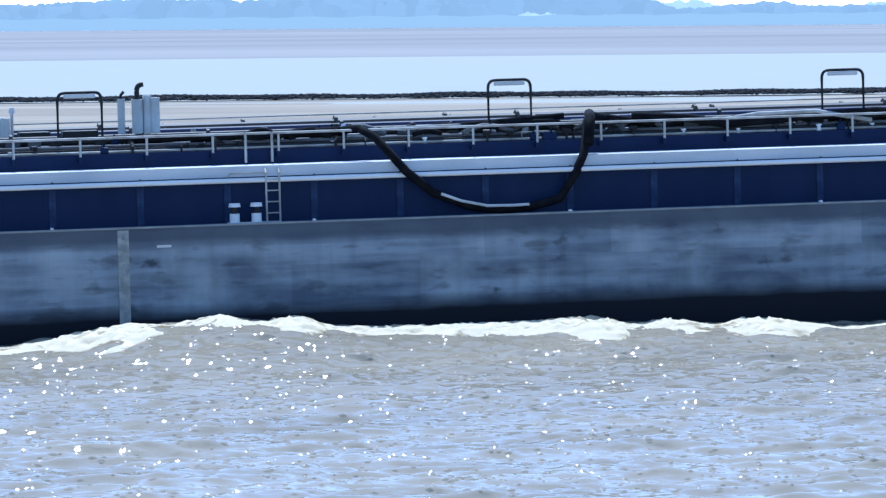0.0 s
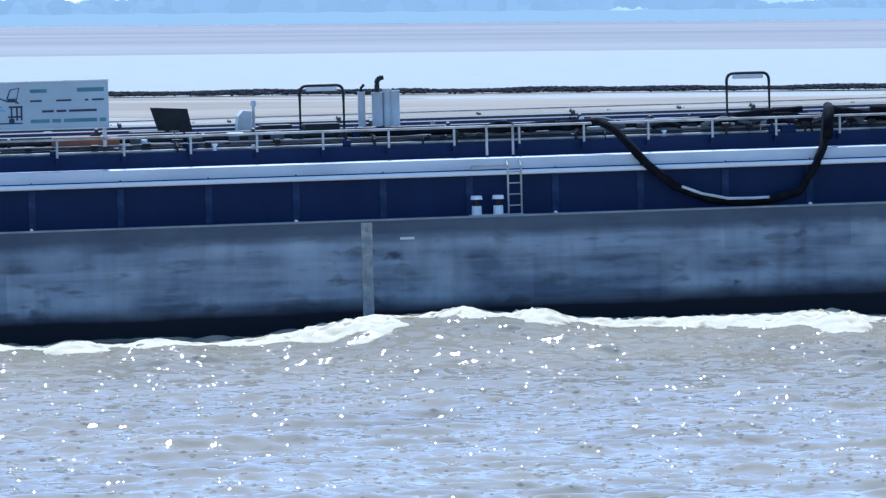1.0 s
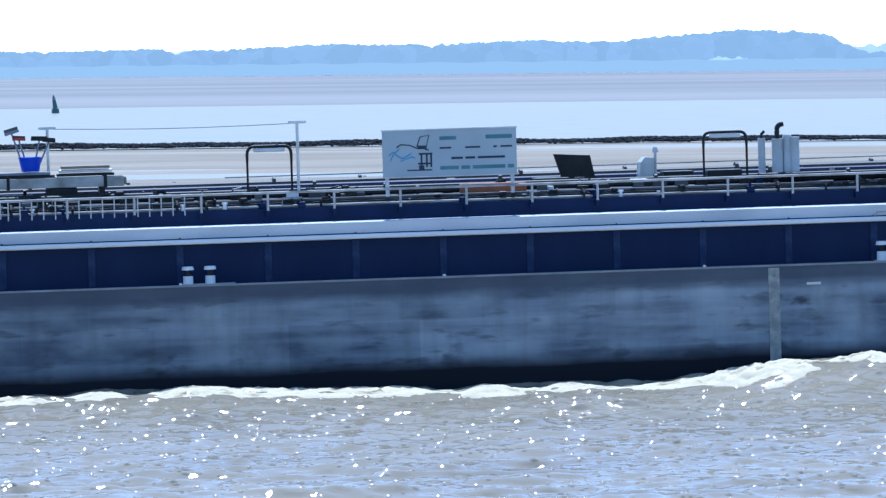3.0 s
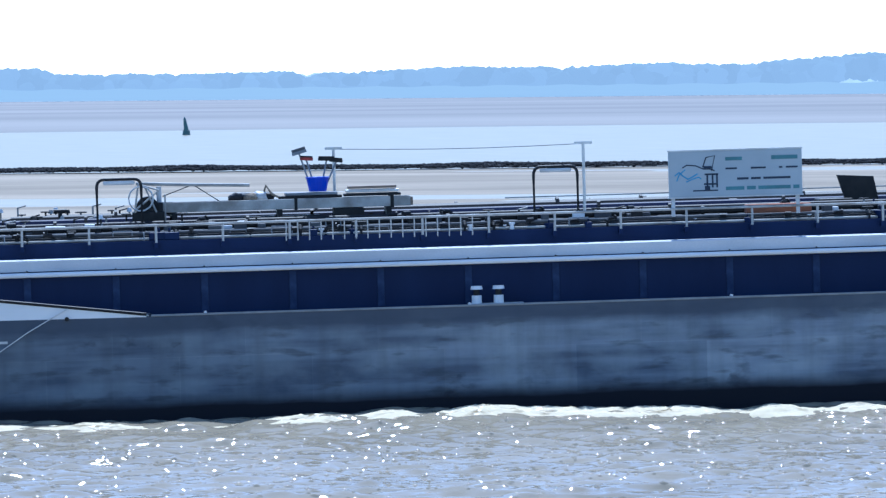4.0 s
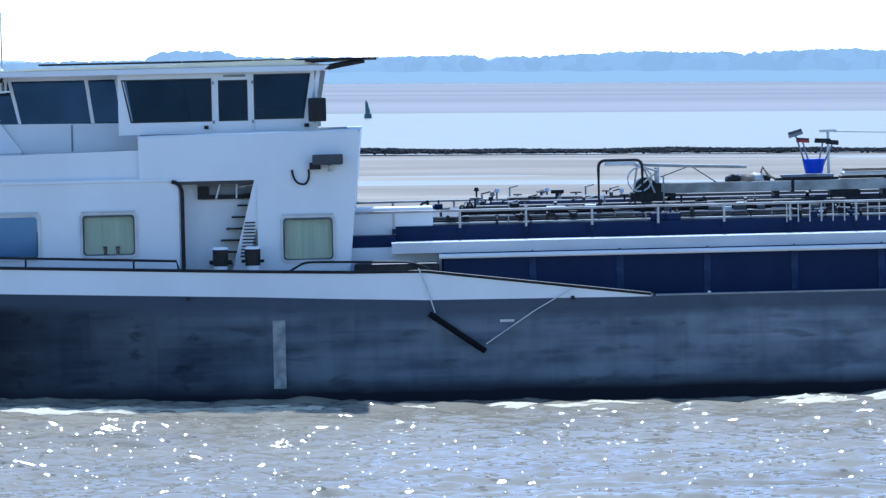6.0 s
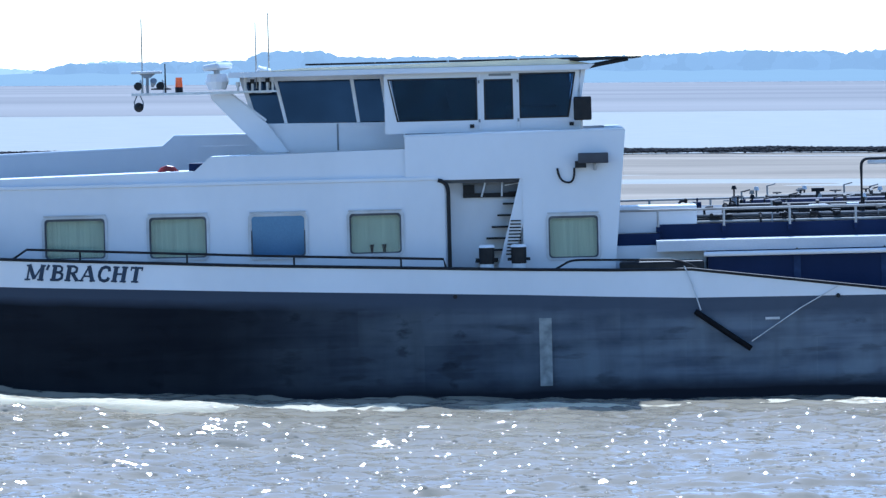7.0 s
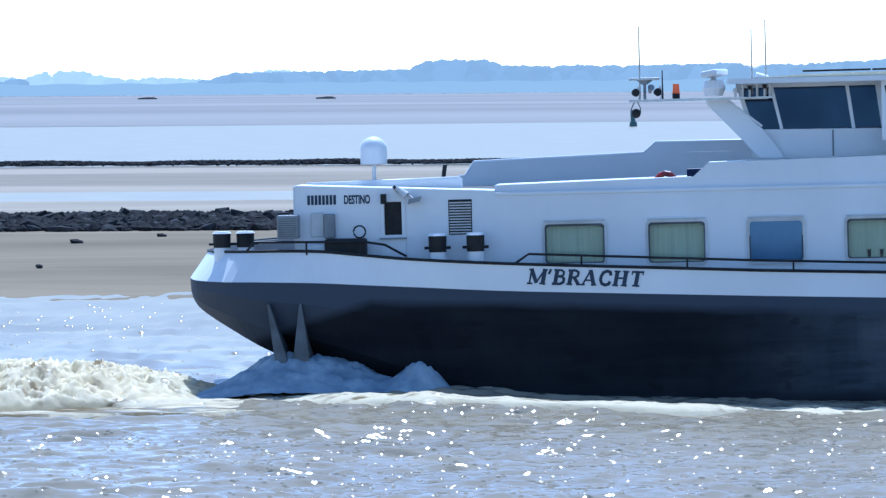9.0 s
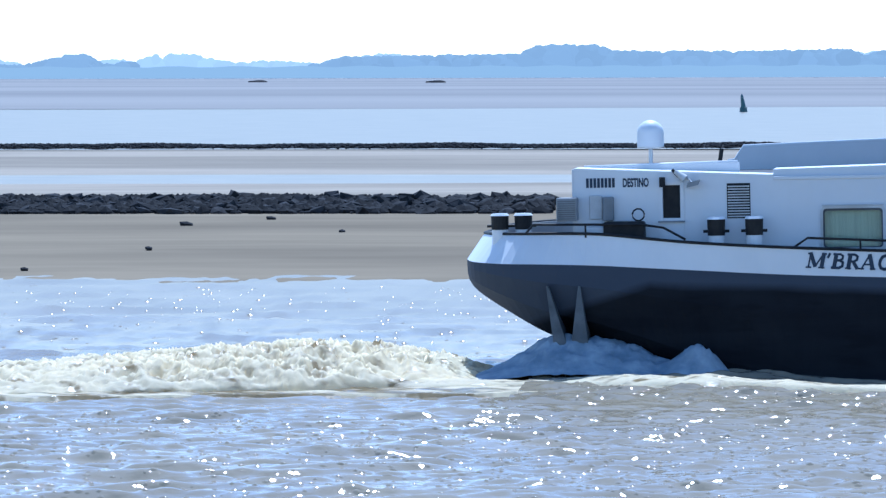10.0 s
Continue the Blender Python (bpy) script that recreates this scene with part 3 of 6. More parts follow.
def build_hull():
    bm = BM()
    rings = []
    for x, xt, hb, hbt, zt, zk, zb, hbb in STATIONS:
        zm = zb + 0.35 * (zk - zb)
        side = [(0.0, zb), (hbb, zb), (hbb + 0.75 * (hb - hbb), zm), (hb, zb + 0.75 * (zk - zb)), (hb, zk)]
        rings.append([(x, MID - b, z) for b, z in side][::-1] + [(x, MID + b, z) for b, z in side[1:]])
    for x, hb, zk, hbb in BOW:
        side = [(0.0, -1.6), (hbb, -1.6), (hbb + 0.75 * (hb - hbb), -0.4), (hb, 1.0), (hb, zk)]
        rings.append([(x, MID - b, z) for b, z in side][::-1] + [(x, MID + b, z) for b, z in side[1:]])
    rows = [[bm.verts.new(p) for p in r] for r in rings]
    for a, b in zip(rows, rows[1:]):
        for i in range(len(a) - 1):
            bm.faces.new((a[i], a[i + 1], b[i + 1], b[i]))
        bm.faces.new((a[-1], a[0], b[0], b[-1]))
    bm.faces.new(rows[0])
    bm.faces.new(rows[-1][::-1])
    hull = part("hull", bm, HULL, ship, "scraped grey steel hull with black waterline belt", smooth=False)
    # rubbing strake at the deck edge
    part("deck_edge", box(BM(), 3.8, 52, -0.025, 0.05, 1.975, 2.02, 0.01), GREY_MID, ship, "worn pale deck edge")
    # the white bulwark round the stern
    bm = BM()
    lines = []
    for x, xt, hb, hbt, zt, zk, zb, hbb in STATIONS:
        lines.append([(x, hb, zk), (xt, hbt, zt), (xt + 0.05, hbt - 0.07, zt), (x + 0.05, hb - 0.07, zk)])
    near = [[(p[0], MID - p[1] - 0.004, p[2]) for p in l] for l in lines]
    far = [[(p[0], MID + p[1] + 0.004, p[2]) for p in l] for l in lines]
    loop = [[bm.verts.new(p) for p in l] for l in near[::-1] + far]
    for a, b in zip(loop, loop[1:]):
        for i in range(4):
            bm.faces.new((a[i], a[(i + 1) % 4], b[(i + 1) % 4], b[i]))
    part("bulwark", bm, WHITE, ship, "white bulwark")
    top = [(l[1][0], l[1][1] - 0.01, l[1][2] + 0.01) for l in near[::-1]] + [(l[1][0], l[1][1] + 0.01, l[1][2] + 0.01) for l in far]
    part("cap_rail", tube(BM(), top, 0.035), DARK, ship, "black cap rail")
    # aft deck inside the bulwark
    bm = BM()
    pts = [(l[0][0] + 0.1, l[0][1] + 0.12, l[0][2] + 0.05) for l in near]
    vs = [[bm.verts.new(p), bm.verts.new((p[0], BEAM - p[1], p[2]))] for p in pts]
    for a, b in zip(vs, vs[1:]):
        bm.faces.new((a[0], b[0], b[1], a[1]))
    part("aft_deck", bm, DECK, ship)
    # fender and its lines, fairlead, draught marks
    fender = part("fender", tube(BM(), [(-1.25, -0.12, 1.70), (-0.65, -0.14, 1.28), (-0.02, -0.12, 0.84)], 0.065), RUBBER, ship, "black pole fender")
    part("fender_line", tube(BM(), [(-1.47, -0.05, 2.72), (-1.30, -0.06, 2.3), (-1.12, -0.1, 1.72)], 0.016, 6), GREY_PAINT, fender)
    part("fender_line", tube(BM(), [(1.96, -0.05, 2.2), (1.1, -0.06, 1.72), (0.0, -0.1, 1.0)], 0.014, 6), GREY_PAINT, fender)
    for x0, x1, z0, z1 in ((23.98, 24.23, -0.18, 1.95), (-4.74, -4.46, 0.1, 1.62)):
        strip = part("draught_mark", box(BM(), x0, x1, -0.012, 0.01, z0, z1), GREY_DIRTY, ship, "faded white draught scale")
        z = z0 + 0.12
        while z < z1 - 0.1:
            bm = box(BM(), x0 + 0.09, x1 - 0.08, -0.018, -0.012, z, z + 0.08)
            part("figure", bm, GREY_MID if x0 > 0 else GREY_DIRTY, strip)
            z += 0.2
    for x0, x1, z in ((24.85, 25.17, 1.57), (0.32, 0.64, 1.50)):
        part("mark_plate", box(BM(), x0, x1, -0.015, 0.005, z - 0.025, z + 0.03), GREY_PAINT, ship, "small white hull mark")
    part("rubbing_stud", rod(BM(), (-6.6, -0.07, 2.15), (-6.6, 0.05, 2.15), 0.05), DARK, ship)
    part("rubbing_stud", rod(BM(), (1.95, -0.07, 1.98), (1.95, 0.05, 1.98), 0.05), DARK, ship)
    # grey wedges at the stern over the screw, set outward to show in view
    for x0, x1, x2 in ((-22.2, -22.05, -21.72), (-21.46, -21.68, -21.25)):
        bm = prism(BM(), [(x0 - 0.02, 2.4), (x0 + 0.03, 2.4), (x2, 0.9), (x1, 0.9)], 0.10, 1.3)
        part("stern_wedge", bm, STRUT, ship, "grey wedge plate at the stern")
    x = 5.0
    while x < 46:
        part("deck_eye", rod(BM(), (x, 0.02, 2.03), (x, 0.14, 2.03), 0.035, seg=8), WHITE, ship)
        x += 5.85
    return hull


def build_trunk():
    X0, X1 = -0.9, 50.0
    X2 = -2.05
    part("trunk_side", box(BM(), X0, X1, 0.80, 10.6, 1.9, 3.02), NAVY, ship, "navy trunk wall")
    part("side_deck", box(BM(), 3.7, 52, 0.05, 11.35, 1.9, 1.985), DECK, ship)
    part("trunk_ledge", prism(BM(), [(X2, 3.015), (X1, 3.015), (X1, 3.255), (X2, 3.255)], 0.72, 1.9), LEDGE, ship, "white ledge along the trunk")
    part("trunk_ledge", box(BM(), X0, X1, 9.61, 10.68, 2.98, 3.255), WHITE, ship)
    part("ledge_rail", tube(BM(), [(X0 - 0.1, 0.60, 2.94), (15, 0.60, 2.94), (33, 0.60, 2.94), (X1, 0.60, 2.94)], 0.055), WHITE, ship, "white hand rail under the ledge")
    part("trunk_top", box(BM(), -1.95, X1, 1.80, 9.6, 3.2, 3.59), NAVY, ship, "navy upper coaming")
    # slab added so that its dark face stands for dense pipe clutter
    part("trunk_deck", box(BM(), -1.9, X1 - 0.05, 2.08, 9.45, 3.585, 3.775), STRUT, ship, "dark raised trunk deck standing for dense pipe clutter")
    for yy, z, r, m in ((1.99, 3.66, 0.06, DARK), (1.92, 3.625, 0.03, RAIL), (2.02, 3.75, 0.035, DECK)):
        part("edge_pipe", tube(BM(), [(-1.8, yy, z), (20, yy, z), (X1 - 1, yy, z)], r), m, ship)
    # stiffeners and rail brackets
    st = bracket = None
    k = 0
    x = 1.1
    while x < 49:
        if st is None:
            st = part("stiffener", box(BM(), -0.08, 0.08, 0.775, 0.805, 2.0, 2.86, 0.008), NAVY_LIGHT, ship, "worn vertical stiffener")
            st.location.x = x
            bracket = part("rail_bracket", rod(BM(), (0, 0.60, 2.94), (0, 0.75, 3.03), 0.025, seg=6), DARK, ship)
            bracket.location.x = x
        else:
            for src in (st, bracket):
                o = src.copy()
                scene.collection.objects.link(o)
                o.location.x = x
        x += 1.96


def build_rails():
    """Rails on the trunk: posts of their own, and the two tubes."""
    for y in (1.65, 9.75):
        part("deck_rail", tube(BM(), [(-3.0, y, 3.92), (10, y, 3.94), (25, y, 3.95), (49, y, 3.95)], 0.028), RAIL, ship, "weathered deck rail")
    part("deck_rail", tube(BM(), [(12.6, 9.75, 4.10), (30, 9.75, 4.12), (49, 9.75, 4.12)], 0.018, 6), RAIL, ship)
    first = None
    for y in (1.65, 9.75):
        x = 1.0 - 1.495 * 2
        while x < 48:
            if first is None:
                bm = rod(BM(), (0, 0, 3.52), (0, 0, 3.93), 0.028, seg=8)
                first = part("rail_post", bm, RAIL, ship)
                foot = part("post_foot", box(BM(), -0.045, 0.045, -0.03, 0.145, 3.42, 3.54), NAVY, first)
                first.location = (x, y, 0)
            else:
                copy_thing(first, Matrix.Translation((x, y, 0)))
            x += 1.495
    bm = BM()
    rod(bm, (0, 0, 3.50), (0, 0, 3.94), 0.016, seg=6)
    slat = part("rack_bar", bm, RAIL, ship)
    slat.location = (6.9, 1.62, 0)
    for k in range(1, 17):
        o = slat.copy()
        scene.collection.objects.link(o)
        o.location.x = 6.9 + 0.262 * k
    # ladder down from the trunk to the side deck
    bm = BM()
    for x in (27.42, 27.72):
        tube(bm, [(x, 0.55, 2.0), (x, 0.55, 3.1), (x, 0.72, 3.2)], 0.022, 6)
    ladder = part("ladder", bm, RAIL, ship, "steel ladder on the trunk wall")
    for k in range(4):
        part("rung", rod(BM(), (27.42, 0.55, 2.2 + 0.25 * k), (27.72, 0.55, 2.2 + 0.25 * k), 0.015, seg=6), RAIL, ladder)
    gate = part("gate_post", tube(BM(), [(27.15, 1.6, 3.3), (27.15, 1.6, 3.98)], 0.03), RAIL, ship)
    part("gate_post", tube(BM(), [(27.75, 1.6, 3.3), (27.75, 1.6, 3.98)], 0.03), RAIL, ship)
    part("ladder_hoop", tube(BM(), [(26.55, 0.55, 3.02), (26.6, 0.5, 3.10), (27.4, 0.5, 3.10)], 0.02, 6), RAIL, ship)


def bollard_pair(x, y, z, gap, r=0.13, h=0.42, base=True, dark=False):
    b = new("bollard")
    b.parent = ship
    if base:
        part("base_plate", box(BM(), x - 0.15, x + gap + 0.55, y - 0.16, y + 0.16, z, z + 0.035), GREY_PAINT, b)
    for k in (0, gap):
        if base:
            part("post", rod(BM(), (x + k, y, z), (x + k, y, z + h * 0.5), r * 1.04, r, 16), WHITE, b)
            part("waist", rod(BM(), (x + k, y, z + h * 0.5), (x + k, y, z + h * 0.82), r * 0.62, seg=16), DARK, b, "dark narrow waist")
            part("head", rod(BM(), (x + k, y, z + h * 0.82), (x + k, y, z + h), r * 1.25, r * 1.1, 16), WHITE, b)
        else:
            part("post", rod(BM(), (x + k, y, z), (x + k, y, z + h * 0.56), r * 0.94, r * 0.94, 18), WHITE, b)
            part("band", rod(BM(), (x + k, y, z + h * 0.56), (x + k, y, z + h * 0.94), r * 1.0, r * 1.05, 18), DARK, b, "black painted band")
            part("head", rod(BM(), (x + k, y, z + h * 0.94), (x + k, y, z + h), r * 1.12, r * 0.9, 18), BEAD, b)
            part("pin", rod(BM(), (x + k - r * 1.5, y, z + h * 0.66), (x + k + r * 1.5, y, z + h * 0.66), 0.035, seg=8), DARK, b)
    return b


def loop_frame(x, w=1.0):
    f = new("lamp_frame")
    f.parent = ship
    pts = [Vector((x, 2.5, 3.78))] + arc((x, 2.5, 4.78), (x, 2.5, 4.97), (x + 0.18, 2.5, 4.97)) + arc((x + w - 0.18, 2.5, 4.97), (x + w, 2.5, 4.97), (x + w, 2.5, 4.78)) + [Vector((x + w, 2.5, 3.78))]
    part("hoop", tube(BM(), pts, 0.035), DARK, f, "black steel tube hoop")
    part("lamp", box(BM(), x + 0.14, x + w - 0.14, 2.44, 2.56, 4.84, 4.93, 0.03), GREY_PAINT, f, "grey strip lamp")
    for k in (0, w):
        part("foot", rod(BM(), (x + k, 2.5, 3.76), (x + k, 2.5, 3.98), 0.07, seg=8), DARK, f)


def build_deck_gear():
    for x in (2.7, 12.59, 23.04, 32.95, 40.9):
        loop_frame(x)
    # pipes along the trunk deck, with flanges and valves
    rng = random.Random(7)
    for i, (y, z, r, m) in enumerate(((2.6, 3.86, 0.07, DARK), (3.4, 3.88, 0.10, DARK), (4.4, 3.92, 0.13, NAVY), (5.6, 3.95, 0.16, DARK), (6.6, 3.92, 0.11, DARK), (7.8, 3.95, 0.12, DARK), (8.8, 3.95, 0.08, RAIL))):
        p = part("deck_pipe", rod(BM(), (-0.5 + 0.4 * i, y, z), (47, y, z), r, seg=10), m, ship)
        x = 1.0 + 0.7 * i
        while x < 46:
            part("flange", rod(BM(), (x, y, z), (x + 0.07, y, z), r * 1.6, seg=10), DARK, p)
            x += 4.2 + rng.random() * 2.5
    x = -0.2
    while x < 46:
        y = rng.choice((2.9, 4.0, 5.0, 6.1, 7.2, 8.4))
        h = 4.02 + 0.14 * rng.random() + (0.1 if y > 6 else 0)
        if x > 5:
            h = 3.92 + 0.10 * rng.random()
        v = part("valve", rod(BM(), (x, y, 3.77), (x, y, h), 0.022, seg=8), rng.choice((DARK, DARK, RAIL)), ship)
        part("valve_body", rod(BM(), (x, y, 3.80), (x, y, 3.80 + 0.45 * (h - 3.77)), 0.08, 0.05, 10), rng.choice((DARK, DARK, DECK, GREY_MID)), v)
        kind = rng.random()
        if kind < 0.45:
            w = 0.09 + 0.04 * rng.random()
            part("handwheel", tube(BM(), [(x + w * math.cos(a * 0.785), y + w * math.sin(a * 0.785), h) for a in range(9)], 0.017, 5), DARK, v)
        elif kind < 0.75:
            part("lever", tube(BM(), [(x - 0.02, y, h), (x + 0.08, y, h + 0.02), (x + 0.2, y, h + 0.05)], 0.018, 5), rng.choice((DARK, RAIL)), v)
        else:
            part("cap", rod(BM(), (x, y, h - 0.06), (x, y, h + 0.03), 0.07, 0.045, 10), rng.choice((WHITE, DARK, RAIL)), v)
        x += (0.13 if x < 4.5 else 0.42) * (0.6 + 0.8 * rng.random())
    for k in range(150):
        x = -0.5 + rng.random() * 44
        y = rng.uniform(2.1, 3.2)
        w = 0.1 + rng.random() * 0.3
        part("deck_box", box(BM(), x, x + w, y, y + 0.25, 3.77, 3.84 + 0.12 * rng.random(), 0.015), rng.choice((WHITE, DARK, DARK, DARK, DECK, DECK)), ship)
    for k in range(34):
        x = 26.5 + rng.random() * 18
        y, r = rng.uniform(1.95, 2.4), rng.uniform(0.05, 0.09)
        w, h = rng.uniform(0.5, 1.4), rng.uniform(0.06, 0.22)
        part("loose_hose", tube(BM(), [(x + w * u, y + 0.1 * math.sin(3 * u), 3.80 + h * math.sin(math.pi * u)) for u in (0, 0.2, 0.4, 0.6, 0.8, 1.0)], r), rng.choice((RUBBER, RUBBER, DARK, DECK)), ship, smooth=True)
    part("tall_valve", rod(BM(), (1.85, 5.0, 3.77), (1.85, 5.0, 4.22), 0.05, seg=8), DARK, ship)
    part("tall_valve_head", rod(BM(), (1.7, 5.0, 4.22), (2.0, 5.0, 4.22), 0.05, seg=8), DARK, ship)
    # small fittings between the pipes: supports, couplings, elbows, drip trays
    shapes = []
    for k, m in enumerate((DARK, DARK, NAVY, GREY_MID, WHITE)):
        bm = BM()
        if k == 0:
            rod(bm, (0, 0, 0), (0, 0, 0.2), 0.03, seg=6)
            rod(bm, (-0.09, 0, 0.2), (0.09, 0, 0.2), 0.05, seg=8)
        elif k == 1:
            tube(bm, [(-0.1, 0, 0), (-0.1, 0, 0.14), (-0.04, 0, 0.2), (0.14, 0, 0.2)], 0.04, 6)
            rod(bm, (0.12, 0, 0.2), (0.15, 0, 0.2), 0.075, seg=8)
        elif k == 2:
            box(bm, -0.16, 0.16, -0.1, 0.1, 0, 0.16, 0.02)
            rod(bm, (-0.05, 0, 0.16), (-0.05, 0, 0.25), 0.025, seg=6)
        elif k == 3:
            tube(bm, [(-0.2, 0, 0.0), (-0.2, 0, 0.2), (0.2, 0, 0.2), (0.2, 0, 0.0)], 0.02, 6)
        else:
            rod(bm, (0, 0, 0), (0, 0, 0.1), 0.05, 0.035, 8)
            rod(bm, (0, 0, 0.1), (0, 0, 0.14), 0.06, seg=8)
        me = bpy.data.meshes.new("pipe_fitting")
        bm.to_mesh(me)
        bm.free()
        me.materials.append(m)
        shapes.append(me)
    for k in range(280):
        x = -1.4 + 47 * (k / 280) ** 1.15 + 0.2 * rng.random()
        low = rng.random() < 0.35
        ob = new("pipe_fitting", shapes[rng.choice((0, 0, 1, 1, 1, 2, 3, 4))])
        ob.parent = ship
        ob.matrix_basis = pose(x, rng.uniform(1.9, 2.02) if low else rng.uniform(2.2, 8.8), 3.59 if low else 3.775, 0, 0, rng.choice((0, 180, 35, 90))) @ Matrix.Scale(rng.uniform(0.7, 1.15), 4)
    # rust-red hatch behind the sign
    part("hatch", box(BM(), 17.4, 18.9, 2.2, 2.6, 3.77, 3.98, 0.03), RUST, ship, "rusty orange hatch cover")
    # exhaust stacks
    for x, r, z in ((24.68, 0.085, 4.74), (25.05, 0.13, 4.72), (25.28, 0.10, 4.80), (25.45, 0.12, 4.75)):
        s = part("exhaust_silencer", rod(BM(), (x, 4.0, 3.77), (x, 4.0, z), r, seg=16), GREY_PAINT, ship, "grey exhaust silencer")
        part("collar", rod(BM(), (x, 4.0, z), (x, 4.0, z + 0.03), r * 1.08, seg=16), GREY_PAINT, s)
    part("exhaust_pipe", tube(BM(), [(25.05, 4, 4.7), (25.05, 4, 4.93)] + arc((25.05, 4, 4.95), (25.05, 4, 5.08), (25.2, 4, 5.09)), 0.06), DARK, ship, "bent sooty exhaust pipe")
    part("exhaust_pipe", tube(BM(), [(24.68, 4, 4.7), (24.68, 4, 4.86), (24.75, 4, 4.93)], 0.035), DARK, ship)
    # vent post and locker
    part("vent_post", rod(BM(), (22.17, 4.0, 3.77), (22.17, 4.0, 4.60), 0.035, seg=8), GREY_PAINT, ship)
    part("vent_head", rod(BM(), (22.17, 4.0, 4.52), (22.17, 4.0, 4.64), 0.08, 0.05, 10), GREY_PAINT, ship)
    part("locker", prism(BM(), [(21.75, 3.77), (22.1, 3.77), (22.1, 4.4), (21.9, 4.42), (21.8, 4.3)], 3.8, 4.3), GREY_PAINT, ship, "light grey deck locker")
    part("deck_chest", box(BM(), 22.3, 23.0, 3.6, 4.2, 3.77, 4.08, 0.02), DARK, ship)
    part("deck_chest", box(BM(), 23.2, 24.0, 2.9, 3.4, 3.77, 4.1, 0.02), DARK, ship)
    part("skylight", prism(BM(), [(20.05, 3.77), (20.8, 3.77), (20.65, 4.5), (19.8, 4.55)], 4.0, 4.12), DARK, ship, "black tilted panel")
    part("skylight_box", box(BM(), 19.3, 20.1, 3.6, 4.4, 3.77, 4.02, 0.03), DARK, ship)
    # T-posts with a line between them
    for x, yy in ((8.2, 5.0), (13.75, 2.6)):
        t = part("line_post", rod(BM(), (x, yy, 3.77), (x, yy, 5.48), 0.035, seg=8), ALU, ship, "slim grey T-shaped post")
        part("cross_arm", box(BM(), x - 0.2, x + 0.2, yy - 0.03, yy + 0.03, 5.46, 5.52), ALU, t)
    part("stay_line", tube(BM(), [(8.3 + 5.4 * u, 5.0 - 2.4 * u, 5.47 - 0.05 * math.sin(math.pi * u)) for u in (0, 0.2, 0.4, 0.6, 0.8, 1.0)], 0.010, 5), GREY_MID, ship)
    # hoses: one hangs over the side
    for pts, r, m in (([(29.35, 2.3, 3.88), (29.55, 1.9, 3.97), (29.75, 1.5, 3.98), (29.98, 0.9, 3.80), (30.6, 0.50, 3.02), (31.2, 0.45, 2.52), (32.0, 0.42, 2.2), (32.7, 0.40, 2.1), (33.4, 0.42, 2.13), (34.1, 0.45, 2.3), (34.5, 0.55, 2.85), (34.75, 0.7, 3.3), (34.95, 1.2, 4.0), (35.15, 1.8, 4.12), (36.4, 2.3, 3.85)], 0.10, RUBBER),
                      ([(31.0, 2.4, 3.85), (32.5, 2.2, 3.98), (34.6, 2.0, 4.12)], 0.07, RUBBER), ([(35.2, 1.9, 4.1), (37.2, 2.2, 3.82), (39, 2.4, 3.9), (41.6, 2.3, 3.95), (43, 2.1, 3.8)], 0.08, RUBBER),
                      ([(36.2, 2.0, 4.05), (37.5, 1.9, 3.98), (38.4, 1.95, 3.82), (40.0, 2.0, 3.9), (42, 2.0, 4.0), (44, 2.0, 3.9)], 0.10, RUBBER), ([(38.0, 2.2, 3.85), (39.2, 2.0, 4.02), (40.6, 1.95, 4.04), (41.3, 1.9, 3.9), (41.9, 1.9, 3.8)], 0.05, RAIL),
                      ([(24.5, 2.2, 3.84), (26.2, 2.1, 3.9), (27.6, 2.0, 3.86), (28.8, 2.0, 3.98)], 0.08, RUBBER), ([(32.6, 2.1, 3.82), (33.4, 2.0, 3.98), (34.3, 1.95, 4.0), (34.8, 1.9, 3.85)], 0.07, RUBBER), ([(26.0, 2.3, 3.86), (28.0, 2.2, 3.9), (29.5, 2.1, 3.95)], 0.09, RUBBER), ([(30.4, 2.3, 3.95), (32.3, 2.2, 3.98), (33.0, 2.0, 3.82)], 0.03, RAIL)):
        h = part("hose", tube(BM(), pts, r), m, ship, "thick black cargo hose", smooth=True)
    # pale tube laid on the hose to draw its bright highlight
    part("hose_highlight_rope", tube(BM(), [(31.35, 0.32, 2.50), (31.8, 0.29, 2.33), (32.4, 0.27, 2.20), (33.0, 0.27, 2.19), (33.35, 0.28, 2.20)], 0.035, 6), GREY_PAINT, ship, "pale rope that carries the hose's bright highlight")
    part("hose_sling", tube(BM(), [(34.85, 0.7, 3.5), (35.0, 1.1, 4.06), (35.15, 1.8, 4.15)], 0.12), RUBBER, ship, smooth=True)


